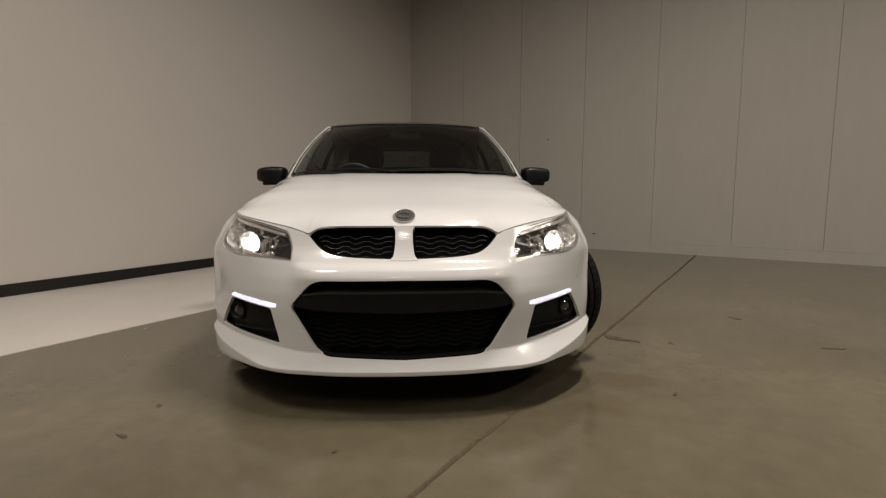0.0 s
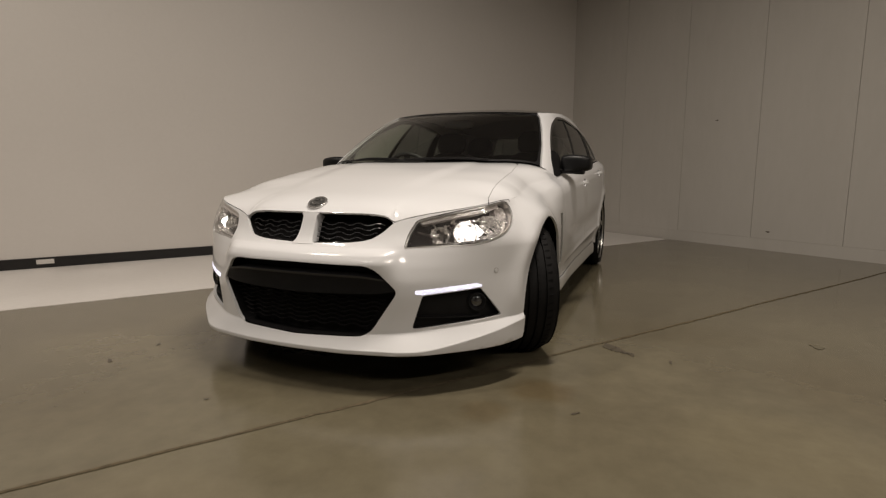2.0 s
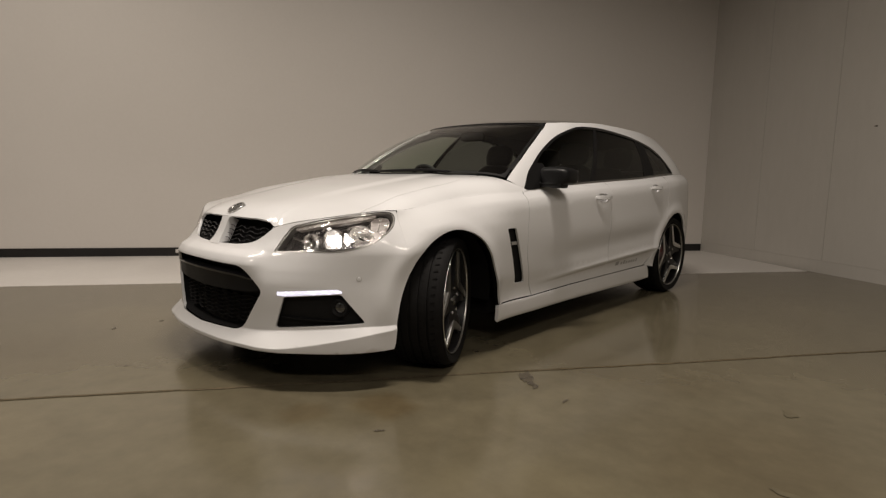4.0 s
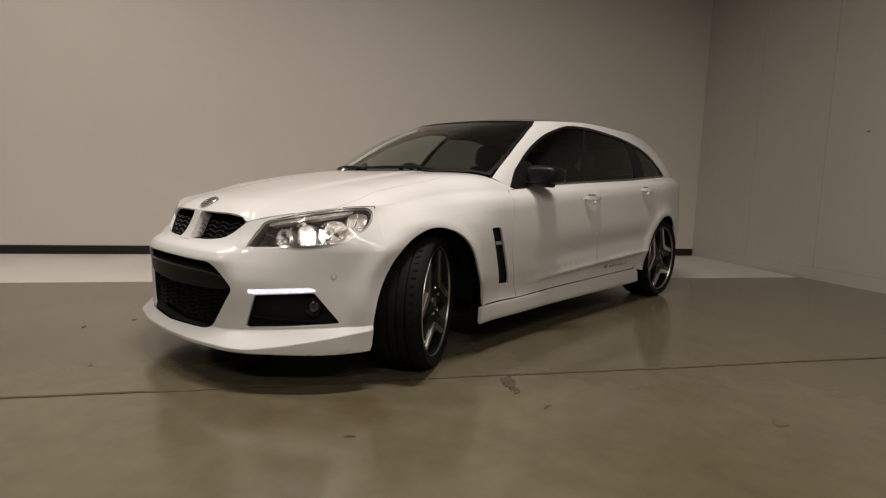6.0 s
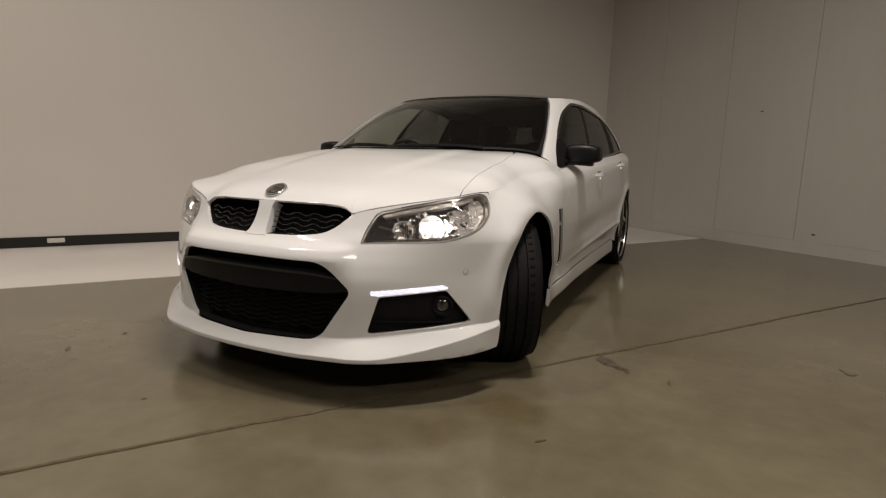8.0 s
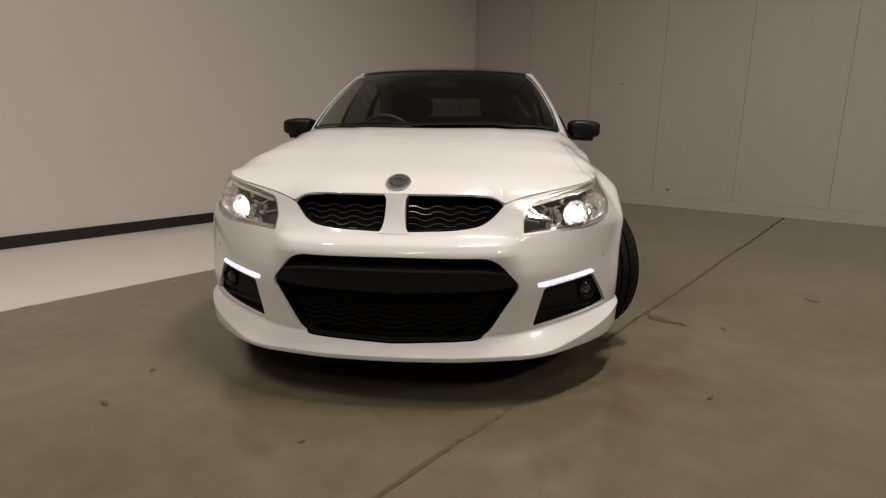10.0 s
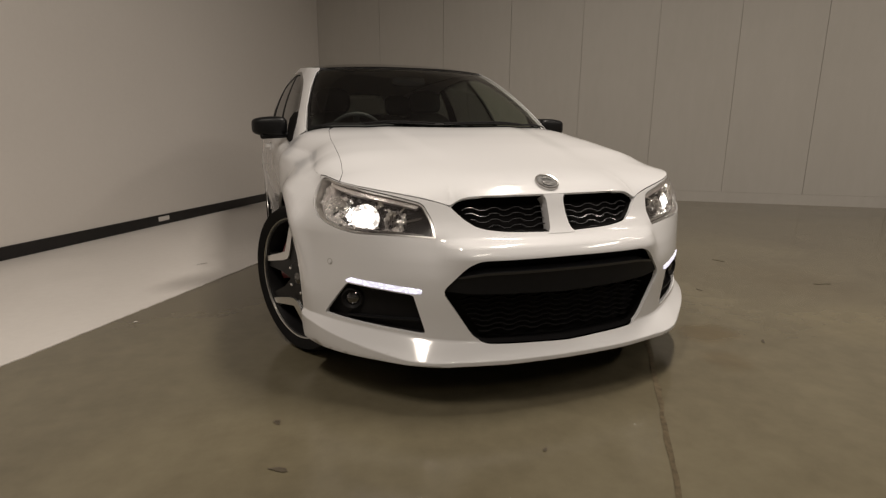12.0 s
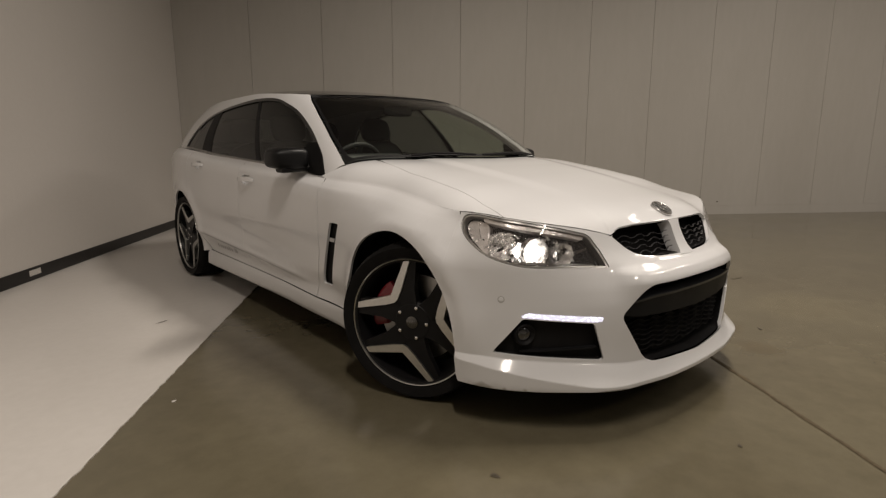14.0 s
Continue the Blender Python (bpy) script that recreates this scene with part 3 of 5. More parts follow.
def lay(surf, poly, holes=(), step=.03, sign=1, off=0.0, lip=0.0, edge=None, rows=(), no_lip=None, extra=None):
    """Covers a region of a surface, with openings, as vertices, faces and normals; lip folds its rims inwards."""
    step_b = edge or step * .7
    loops = [dense(list(poly), step_b)] + [dense(list(h), step_b) for h in holes]
    pts, edges = [], []
    for lp in loops:
        i0 = len(pts)
        pts += lp
        edges += [(i0 + i, i0 + (i + 1) % len(lp)) for i in range(len(lp))]
    b = np.array(pts)
    lo, hi = b.min(0), b.max(0)
    gx, gy = np.meshgrid(np.arange(lo[0] + step / 2, hi[0], step), np.arange(lo[1] + step / 2, hi[1], step), indexing="ij")
    gy = gy + (np.arange(gx.shape[0]) % 2)[:, None] * step / 2
    g = np.stack([gx.ravel(), gy.ravel()], -1)
    us = np.arange(lo[0] + .004, hi[0], .018)
    lines = [(us, np.asarray(z(us) if callable(z) else us * 0 + z, float)) for z in rows]      # rows of points along sharp creases
    for a, z in lines:
        g = g[np.abs(g[:, 1] - np.interp(g[:, 0], a, z)) > .006]
    for a, z in lines:
        g = np.vstack([g, np.stack([a, z], -1)])
    if extra is not None:
        g = np.vstack([g, extra])
    keep = inside(loops[0], g)
    for h in loops[1:]:
        keep &= ~inside(h, g)
    g = g[keep]
    ok = np.ones(len(g), bool)
    for i in range(0, len(g), 1000):
        ok[i:i + 1000] = (np.hypot(g[i:i + 1000, None, 0] - b[None, :, 0], g[i:i + 1000, None, 1] - b[None, :, 1])).min(1) > (.004 if len(rows) or extra is not None else step * .45)
    g = g[ok]
    allp = [Vector(p) for p in pts] + [Vector(p) for p in g.tolist()]
    vo, _, fo, _, _, _ = delaunay_2d_cdt(allp, edges, [], 0, 1e-6)
    uv = np.array([tuple(v) for v in vo])
    cen = np.array([uv[list(f)].mean(0) for f in fo])
    sel = inside(loops[0], cen)
    for h in loops[1:]:
        sel &= ~inside(h, cen)
    faces = [list(f) for f, s in zip(fo, sel) if s]
    n = normals_of(surf, uv, sign)
    p = surf(uv[:, 0], uv[:, 1]) + n * off
    if surf in (wrap, deck) and off == 0:
        # one shared normal where wings and bonnet meet the shell
        for i in range(0, len(p), 2000):
            d = np.linalg.norm(p[i:i + 2000, None] - EDGE[None], axis=2)
            k = d.argmin(1)
            on = d[np.arange(len(k)), k] < 2e-4
            n[i:i + 2000][on] = EDGE_N[k[on]]
    if faces:
        f = faces[len(faces) // 2]
        if np.dot(np.cross(p[f[1]] - p[f[0]], p[f[2]] - p[f[0]]), n[f[0]]) < 0:
            faces = [q[::-1] for q in faces]
    if lip:
        count = {}
        for q in faces:
            for a, c in zip(q, q[1:] + q[:1]):
                count[(a, c)] = count.get((a, c), 0) + 1
        rim = [e for e in count if (e[1], e[0]) not in count and max(uv[e[0]][0], uv[e[1]][0]) > 1e-6]
        if no_lip:
            rim = [e for e in rim if not no_lip(*((uv[e[0]] + uv[e[1]]) / 2))]
        base = len(p)
        used = {}
        extra_p, extra_n = [], []
        for a, c in rim:
            for q in (a, c):
                if q not in used:
                    used[q] = base + len(extra_p)
                    extra_p += [p[q], p[q] - n[q] * lip]
                    extra_n += [n[q], n[q]]
        # the folded rim gets a normal of its own, turned away from the panel
        for a, c in rim:
            d = p[c] - p[a]
            m = np.cross(d, n[a])
            m = m / (np.linalg.norm(m) + 1e-12)
            for q in (a, c):
                for o in (0, 1):
                    extra_n[used[q] - base + o] = m
            faces.append([used[c], used[a], used[a] + 1, used[c] + 1])
        p, n = np.vstack([p, extra_p]), np.vstack([n, extra_n])
    return p, faces, n


def both(p, faces, n):
    """The shape and its mirror image in one mesh."""
    k = len(p)
    m = np.array([-1, 1, 1])
    return np.vstack([p, p * m]), list(faces) + [[i + k for i in f[::-1]] for f in faces], np.vstack([n, n * m])


def panel(name, material, surf, poly, holes=(), parent=None, mirror="two", label="", **kw):
    """mirror: 'one' joins both halves over the middle, 'two' makes a part on either side."""
    p, f, n = lay(surf, poly, holes, **kw)
    parent = parent or car
    if mirror == "one":
        return [mesh_object(name, *both(p, f, n)[:2], material, parent, label, both(p, f, n)[2])]
    a = mesh_object(name, p, f, material, parent, label, n)
    m = np.array([-1, 1, 1])
    b = mesh_object(name, p * m, [q[::-1] for q in f], material, parent, label, n * m)
    return [a, b]


# openings of the shell, as (place along it, height)
GAP = .003
MOUTH = rounded([(0, .230, .0), (.338, .241, .05), (.461, .431, .025), (.358, .541, .05), (0, .545, 0)], .03, 5)
GRILLE = rounded([(0, .617, 0), (.22, .623, .06), (.32, .634, .04), (.375, .661, .04), (.412, .688, .02), (.437, .7065, .004), (.4255, .7165, .004), (.409, .7280, .006), (.383, .7350, .01), (.345, .7385, .02), (.30, .7415, .02), (0, .7425, 0)], .02, 5)
FOG = rounded([(.510, .268, .02), (.548, .412, .010), (.744, .432, .010), (.823, .301, .015)], .015, 4)
DRL = rounded([(.524, .4185, .003), (.522, .434, .003), (.733, .453, .008), (.750, .4415, .006), (.744, .4365, .003), (.550, .4165, .003)], .004, 3)
HEAD = rounded([(.489, .604, .010), (.510, .660, .05), (.546, .719, .02), (.664, .752, .05), (.70, .7605, .04), (.744, .7715, .04), (.80, .7815, .04), (.86, .789, .04), (.91, .7915, .04), (.948, .7895, .02), (.969, .780, .015), (.971, .752, .05), (.945, .716, .06), (.905, .690, .08), (.85, .653, .08), (.786, .627, .08), (.728, .612, .08), (.627, .611, .08)], .03, 4)
ARCH_F = [(.926, .02), (.934, .18), (.945, .31), (.970, .43), (.999, .503), (1.043, .575), (1.142, .660), (1.25, .699), (1.37, .693), (1.49, .645), (1.57, .56), (1.617, .455), (1.70, .26), (1.715, .02)]
ARCH_R = [(AXLE_R + SIDE + dy, z) for dy, z in ((-.40, .02), (-.372, .26), (-.335, .40), (-.285, .52), (-.20, .625), (-.10, .682), (0, .698), (.10, .682), (.20, .625), (.285, .52), (.335, .40), (.36, .27), (.375, .02))]


def flowing(points, n=6):
    """A smooth line through the points."""
    p = np.array(points)
    s = np.concatenate([[0], np.cumsum(np.hypot(*np.diff(p, axis=0).T))])
    q = np.concatenate([np.linspace(a, b, n, endpoint=False) for a, b in zip(s, s[1:])] + [s[-1:]])
    out = []
    for k in range(2):
        m = np.gradient(p[:, k], s)
        i = np.clip(np.searchsorted(s, q, side="right") - 1, 0, len(s) - 2)
        h = s[i + 1] - s[i]
        t = (q - s[i]) / h
        out.append((1 + 2 * t) * (1 - t) ** 2 * p[i, k] + t * (1 - t) ** 2 * h * m[i] + t * t * (3 - 2 * t) * p[i + 1, k] + t * t * (t - 1) * h * m[i + 1])
    return [(float(a), float(b)) for a, b in zip(*out)]


ARCH_F, ARCH_R = flowing(ARCH_F), flowing(ARCH_R)
VENT = rounded([(1.732, .683, .012), (1.812, .683, .014), (1.935, .358, .014), (1.844, .360, .012)], .010, 4)


def edge_line(u0, u1):
    return [(float(u), float(top_z(u))) for u in EDGE_U if min(u0, u1) < u < max(u0, u1)][::-1 if u0 > u1 else 1]


def line_top(u0, u1, n=30, drop=0.0):
    n = n * 4
    return [(u, float(top_z(u)) - drop) for u in np.linspace(u0, u1, n)]


WING_F = .998          # seam of bumper and wing, over the wheel
DOOR1, DOOR2, DOOR3 = 1.935, 2.975, 3.83
SILL = .268
HANDLES = [rounded([(u0 + .045, z - .030), (u1 - .04, z - .030), (u1 - .04, z + .028), (u0 + .045, z + .028)], .028, 6) for u0, u1, z in ((2.738, 2.950, .842), (3.640, 3.830, .910))]

SHOULDER = tuple((lambda u, d=d: top_z(u) - d) for d in (.007, .015, .024, .034, .046, .062, .085))
# front bumper: lip to bonnet edge, with its openings
bumper_edge = [(0, .168), (.30, .168), (.50, .170), (.75, .171), (.928, .177)] + [(u, z) for u, z in ARCH_F if z > .19 and u < WING_F + .002]
bumper = bumper_edge + [(WING_F - .012, .70), (.985, .783)] + line_top(.984, .43, 40, .003) + line_top(.42, 0, 30, .003)
panel("front_bumper", PAINT, wrap, bumper, (MOUTH, GRILLE, FOG, HEAD, DRL), mirror="one", step=.022, edge=.010, lip=.014, rows=SHOULDER + (.172, .176) + tuple((lambda u, k=k: .176 + (lip_edge(u) - .176) * k) for k in (.4, .8, .94, 1)) + tuple((lambda u, k=k: lip_edge(u) + (lip_crease(u) - lip_edge(u)) * k) for k in (.06, .3, .6, .9, 1)) + tuple((lambda u, d=d: lip_crease(u) + d) for d in (.004, .014)) + (.305, .52, .53, .54, .55, .56, .568, .576, .584, .592, .60, .61, .62, .635), no_lip=lambda u, z: z > top_z(u) - .012 and not (.40 < u < .50), label="white sculpted front bumper with a splitter lip")
# wings
wing = ([(WING_F + .0012, .506)] + [q for q in ARCH_F if q[0] > WING_F + .0012 and q[1] > .25] + [(1.71, SILL + .002), (1.9, SILL + .002), (2.022, SILL), (1.978, .38), (DOOR1 - .002, .52), (DOOR1 - .004, .70), (DOOR1 + .016, .87)]
        + edge_line(1.97, .988) + [(.9856, .7835), (WING_F - .012 + .0003, .70)])
panel("front_wing", PAINT, wrap, wing, (VENT,), step=.03, edge=.012, lip=.012, rows=SHOULDER, no_lip=lambda u, z: z > top_z(u) - .012)
# doors, sill and quarter
panel("front_door", PAINT, wrap, [(2.026, SILL), (DOOR2 - GAP, SILL + .012), (DOOR2 - GAP, float(top_z(DOOR2)))] + line_top(DOOR2 - GAP, 1.975, 30) + [(DOOR1 + .020, .87), (DOOR1, .70), (DOOR1 + .002, .52), (1.982, .38)], (HANDLES[0],), step=.035, edge=.02, lip=.012, rows=SHOULDER + (.262, .275, .29, crease_z, lambda u: crease_z(u) - .014, lambda u: crease_z(u) + .014, lambda u: crease_z(u) - .028, lambda u: crease_z(u) + .028), no_lip=lambda u, z: z > top_z(u) - .012)
panel("rear_door", PAINT, wrap, [(DOOR2, SILL + .012), (3.62, SILL + .02), (3.74, .34), (3.815, .43), (3.86, .52), (3.93, .61), (3.97, .70), (3.99, .82), (3.985, .955)] + line_top(3.98, DOOR2, 30), (HANDLES[1],), step=.035, edge=.02, lip=.012, rows=SHOULDER + (.262, .275, .29, crease_z, lambda u: crease_z(u) - .014, lambda u: crease_z(u) + .014, lambda u: crease_z(u) - .028, lambda u: crease_z(u) + .028), no_lip=lambda u, z: z > top_z(u) - .012)
quarter = ([(3.645, SILL + .02), (3.74 + .004, .34 - .004)] + [(3.82, .427), (3.864, .517), (3.934, .607), (3.974, .70), (3.994, .82), (3.989, .955)] + line_top(3.989, 5.9, 50)
           + [(5.9, .22), (5.2, .22), (4.9, .20), (4.55, .20)] + [q for q in ARCH_R[::-1] if q[1] > .24])
panel("rear_quarter", PAINT, wrap, quarter, (), step=.045, edge=.02, lip=.012, rows=SHOULDER, no_lip=lambda u, z: z > top_z(u) - .012 or u > 5.85)
panel("sill", PAINT, wrap, [(1.675, .165), (3.60, .165), (3.735, .175), (3.70, SILL + .014), (2.985, SILL + .006), (2.010, SILL - .006), (1.675, SILL - .004)], (), step=.03, lip=.02, edge=.012, rows=(.175, .19, .21, .225, .235, .241, .247, .252, .257))
# dark shell within, so that no gap looks through
panel("inner_shell", VOID, wrap, [(0, .175), (.92, .19), (.93, .22)] + [(a + (.0), b + .01) for a, b in ARCH_F if b > .2] + [(1.70, .18), (3.70, .18)] + [q for q in ARCH_R if q[1] > .2] + [(4.56, .2), (5.9, .22), (5.9, .95)] + line_top(5.9, 0, 120, .03),
      (rounded([(0, .20), (.46, .20), (.46, .56), (0, .56)]), FOG, HEAD, GRILLE), mirror="one", step=.06, off=-.03)


def pocket(name, surf, poly, depth, wall_mat, back_mat, mirror, label="", sign=1, step=.03, parent=None, start=.0142, inwards=None):
    """A recess: walls running in from the opening's rim, and a back."""
    p, f, n = lay(surf, poly, (), step=step, edge=.012, off=-depth, sign=sign)
    loop = np.array(dense(list(poly), .012))
    nn = normals_of(surf, loop, sign)
    a = surf(loop[:, 0], loop[:, 1]) - nn * start
    b = surf(loop[:, 0], loop[:, 1]) - nn * depth
    if inwards:        # straight back, not along the shell's own lean
        p = lay(surf, poly, (), step=step, edge=.012, sign=sign)[0] + np.array(inwards) * depth
        b = surf(loop[:, 0], loop[:, 1]) + np.array(inwards) * depth
        a = surf(loop[:, 0], loop[:, 1]) + np.array(inwards) * start
    k, c = len(p), len(loop)
    walls = [[k + i, k + (i + 1) % c, k + c + (i + 1) % c, k + c + i] for i in range(c) if max(loop[i][0], loop[(i + 1) % c][0]) > 1e-6]
    p, f = np.vstack([p, a, b]), f + walls
    return emit(name, p, f, wall_mat, mirror, label, parent)


def emit(name, p, f, material, mirror, label="", parent=None, smooth=False):
    parent = parent or car
    m = np.array([-1, 1, 1])
    p = np.asarray(p, float)
    if mirror == "one":
        k = len(p)
        return [mesh_object(name, np.vstack([p, p * m]), list(f) + [[i + k for i in q[::-1]] for q in f], material, parent, label, smooth=smooth)]
    return [mesh_object(name, p, f, material, parent, label, smooth=smooth), mesh_object(name, p * m, [q[::-1] for q in f], material, parent, label, smooth=smooth)]


pocket("lower_grille", wrap, MOUTH, .085, BLACK_PLASTIC, BLACK_PLASTIC, "one", "matt black lower grille", inwards=(0, 1, 0))
pocket("upper_grille", wrap, GRILLE, .085, VOID, VOID, "one", "black upper grille", inwards=(0, 1, 0))
pocket("fog_pocket", wrap, FOG, .035, BLACK_PLASTIC, BLACK_PLASTIC, "two", "black fog lamp surround")
for h in HANDLES:
    pocket("handle_recess", wrap, h, .016, PAINT, PAINT, "two", start=.004)
pocket("wing_vent", wrap, VENT, .022, BLACK_PLASTIC, BLACK_PLASTIC, "two", "black vent behind the wheel")
REFLECTOR = plain("faceted_reflector", (.93, .91, .89), .18, metal=.75, bump=.9, bump_scale=60)
LAMP_DARK = plain("smoked_lamp_inside", (.10, .095, .092), .18, metal=.9, bump=.8, bump_scale=30)
LAMP_PALE = plain("pale_lamp_corner", (.90, .85, .83), .26, metal=.5, bump=.5, bump_scale=40)
RING_CHROME = plain("projector_chrome", (.42, .40, .38), .25, metal=1.0, bump=.6, bump_scale=50)
head_bowl = pocket("headlamp", wrap, HEAD, .075, LAMP_DARK, LAMP_DARK, "two", "lit headlamp with a clear lens")
for side, bowl in zip((1, -1), head_bowl):
    p, f, n = lay(wrap, HEAD, (), step=.02, edge=.012, off=.002)
    m = np.array([side, 1, 1])
    mesh_object("lens", p * m, [q if side > 0 else q[::-1] for q in f], LENS, bowl, "clear lens", n * m)
panel("daylight_strip", DRL_GLOW, wrap, DRL, (), step=.015, edge=.008, off=.001, lip=.01, label="lit white daylight strip")

# bonnet and wing tops
SHUT = [(.735, .565), (.715, .64), (.700, .75), (.690, .92), (.675, 1.2), (.650, 1.42), (.64, 1.60)]
edge_pts = [tuple(wrap(u, top_z(u))[:2]) for u in EDGE_U[EDGE_U < 1.985]]
i_shut = min(range(len(edge_pts)), key=lambda i: math.dist(edge_pts[i], SHUT[0]))
cowl = [(float(foot_x(s)), float(foot_y(s)) - .012) for s in np.linspace(0, .80, 16)]
bonnet = edge_pts[:i_shut] + SHUT[1:-1] + cowl[::-1]
bonnet[0] = (0.0, bonnet[0][1])
# closer points where the bonnet and wings roll over to their edge
e = np.array(edge_pts)
t = np.gradient(e, axis=0)
inward = np.stack([-t[:, 1], t[:, 0]], -1) / (np.linalg.norm(t, axis=1, keepdims=True) + 1e-12)
EDGE_IN = np.vstack([e + inward * d for d in (.007, .015, .025, .037, .052, .07)])
EDGE_IN = EDGE_IN[EDGE_IN[:, 0] > .004]
panel("bonnet", PAINT, deck, bonnet, (), mirror="one", step=.028, edge=.012, lip=.012, extra=EDGE_IN, label="white bonnet with soft creases")
wing_top = [edge_pts[i_shut]] + edge_pts[i_shut + 1:] + [(float(foot_x(s)), float(foot_y(s)) - .004) for s in np.linspace(1.2, .82, 12)] + [(q[0] + .0016, q[1]) for q in SHUT[1:-1][::-1]]
panel("wing_top", PAINT, deck, wing_top, (), step=.03, edge=.012, extra=EDGE_IN)
p, f, n = lay(deck, [(0, .42)] + [(.5, .5), (.74, .8), (.76, 1.3), (.70, 1.66)] + cowl[::-1], (), step=.06, off=-.03)
emit("bonnet_frame", p, f, VOID, "one")

# glasshouse
SCREEN = [(0, .015), (.978, .015)] + [(.994, .3), (.986, .6), (.966, .85), (.935, .935)] + [(.6, .965), (0, .972)]
SIDEGL = rounded([(1.140, .006, .02), (1.090, .16, .05), (1.080, .48, .2), (1.126, .79, .2), (1.335, .935, .2), (1.66, .925, .2), (1.99, .890, .2), (2.30, .825, .2), (2.60, .61, .2), (2.72, .22, .1), (2.762, .03, .03)], .05, 5)


# pillars and rails are the white frame; a black band round the panes
panel("cabin_frame", PAINT, house, [(.992, 0), (3.28, 0), (3.28, 1), (.935, 1.0), (.979, .85), (1.0, .6), (1.005, .3)], (SIDEGL,), step=.05, edge=.03, lip=.02)
panel("tailgate", PAINT, house, [(3.285, 0), (4.0, 0), (4.0, 1), (3.285, 1)], ([(3.4, .1), (3.999, .1), (3.999, .88), (3.45, .88)],), mirror="one", step=.06, edge=.04, lip=.02)
panel("windscreen", GLASS_WIND, house, SCREEN, (), mirror="one", step=.06, edge=.03, off=-.004, label="clear windscreen")
panel("rear_window", GLASS_REAR, house, [(3.4, .1), (4.0, .1), (4.0, .88), (3.45, .88)], (), mirror="one", step=.06, edge=.04, off=-.004, label="tinted rear window")


def clip_side(a, b, bottom_a, bottom_b):
    """The part of the side opening between two leaning lines."""
    out = []
    for s, w in dense(SIDEGL, .02):
        lo, hi = bottom_a + (a - bottom_a) * w, bottom_b + (b - bottom_b) * w
        out.append((min(max(s, lo), hi), w))
    clean = [q for i, q in enumerate(out) if math.dist(q, out[i - 1]) > .004]
    return clean


for nm, a, ba, b, bb in (("front_side_window", 0, 0, 1.650, 1.735), ("rear_side_window", 1.680, 1.765, 2.290, 2.320), ("quarter_window", 2.370, 2.450, 9, 9)):
    panel(nm, GLASS_FRONT if nm[0] == "f" else GLASS_SIDE, house, clip_side(a, b, ba, bb), (), step=.05, edge=.03, off=-.006, label="dark tinted side window")
for a, ba, b, bb in ((1.645, 1.730, 1.685, 1.770), (2.285, 2.315, 2.375, 2.455)):
    panel("window_pillar", BLACK_PLASTIC, house, clip_side(a, b, ba, bb), (), step=.05, edge=.03, off=-.003, lip=.01)

roof_edge = [(float(roof_x(s)), float(roof_y(s))) for s in np.linspace(0, 4, 120)]
roof_edge[0], roof_edge[-1] = (0.0, roof_edge[0][1]), (0.0, roof_edge[-1][1])
panel("roof", BLACK_GLOSS, roof, roof_edge, (), mirror="one", step=.08, edge=.03, lip=.02, label="gloss black roof")


# wheels
def ring(profile, n=72):
    """Turns a profile of (radius, x) about the axle."""
    verts, faces = [], []
    k = len(profile)
    for i in range(n):
        a = 2 * math.pi * i / n
        verts += [(x, r * math.sin(a), r * math.cos(a)) for r, x in profile]
    for i in range(n):
        j = (i + 1) % n
        faces += [(i * k + q, i * k + q + 1, j * k + q + 1, j * k + q) for q in range(k - 1)]
    return verts, faces


def polar_plate(poly, x0, x1):
    """A plate of the wheel's face: an outline of (y, z) between two depths."""
    n = len(poly)
    verts = [(x0, *p) for p in poly] + [(x1, *p) for p in poly]
    faces = [list(range(n)), list(range(2 * n - 1, n - 1, -1))] + [(i, i + n, (i + 1) % n + n, (i + 1) % n) for i in range(n)]
    return verts, faces


def solid(name, verts, faces, material, parent, label="", smooth=True):
    bm = bmesh.new()
    vs = [bm.verts.new(v) for v in verts]
    for q in faces:
        try:
            bm.faces.new([vs[i] for i in q])
        except ValueError:
            pass
    bmesh.ops.recalc_face_normals(bm, faces=bm.faces)
    return part(name, bm, material, parent, label, smooth)


R_T, R_RIM, HALF, AXLE_Z = .331, .268, .130, .330


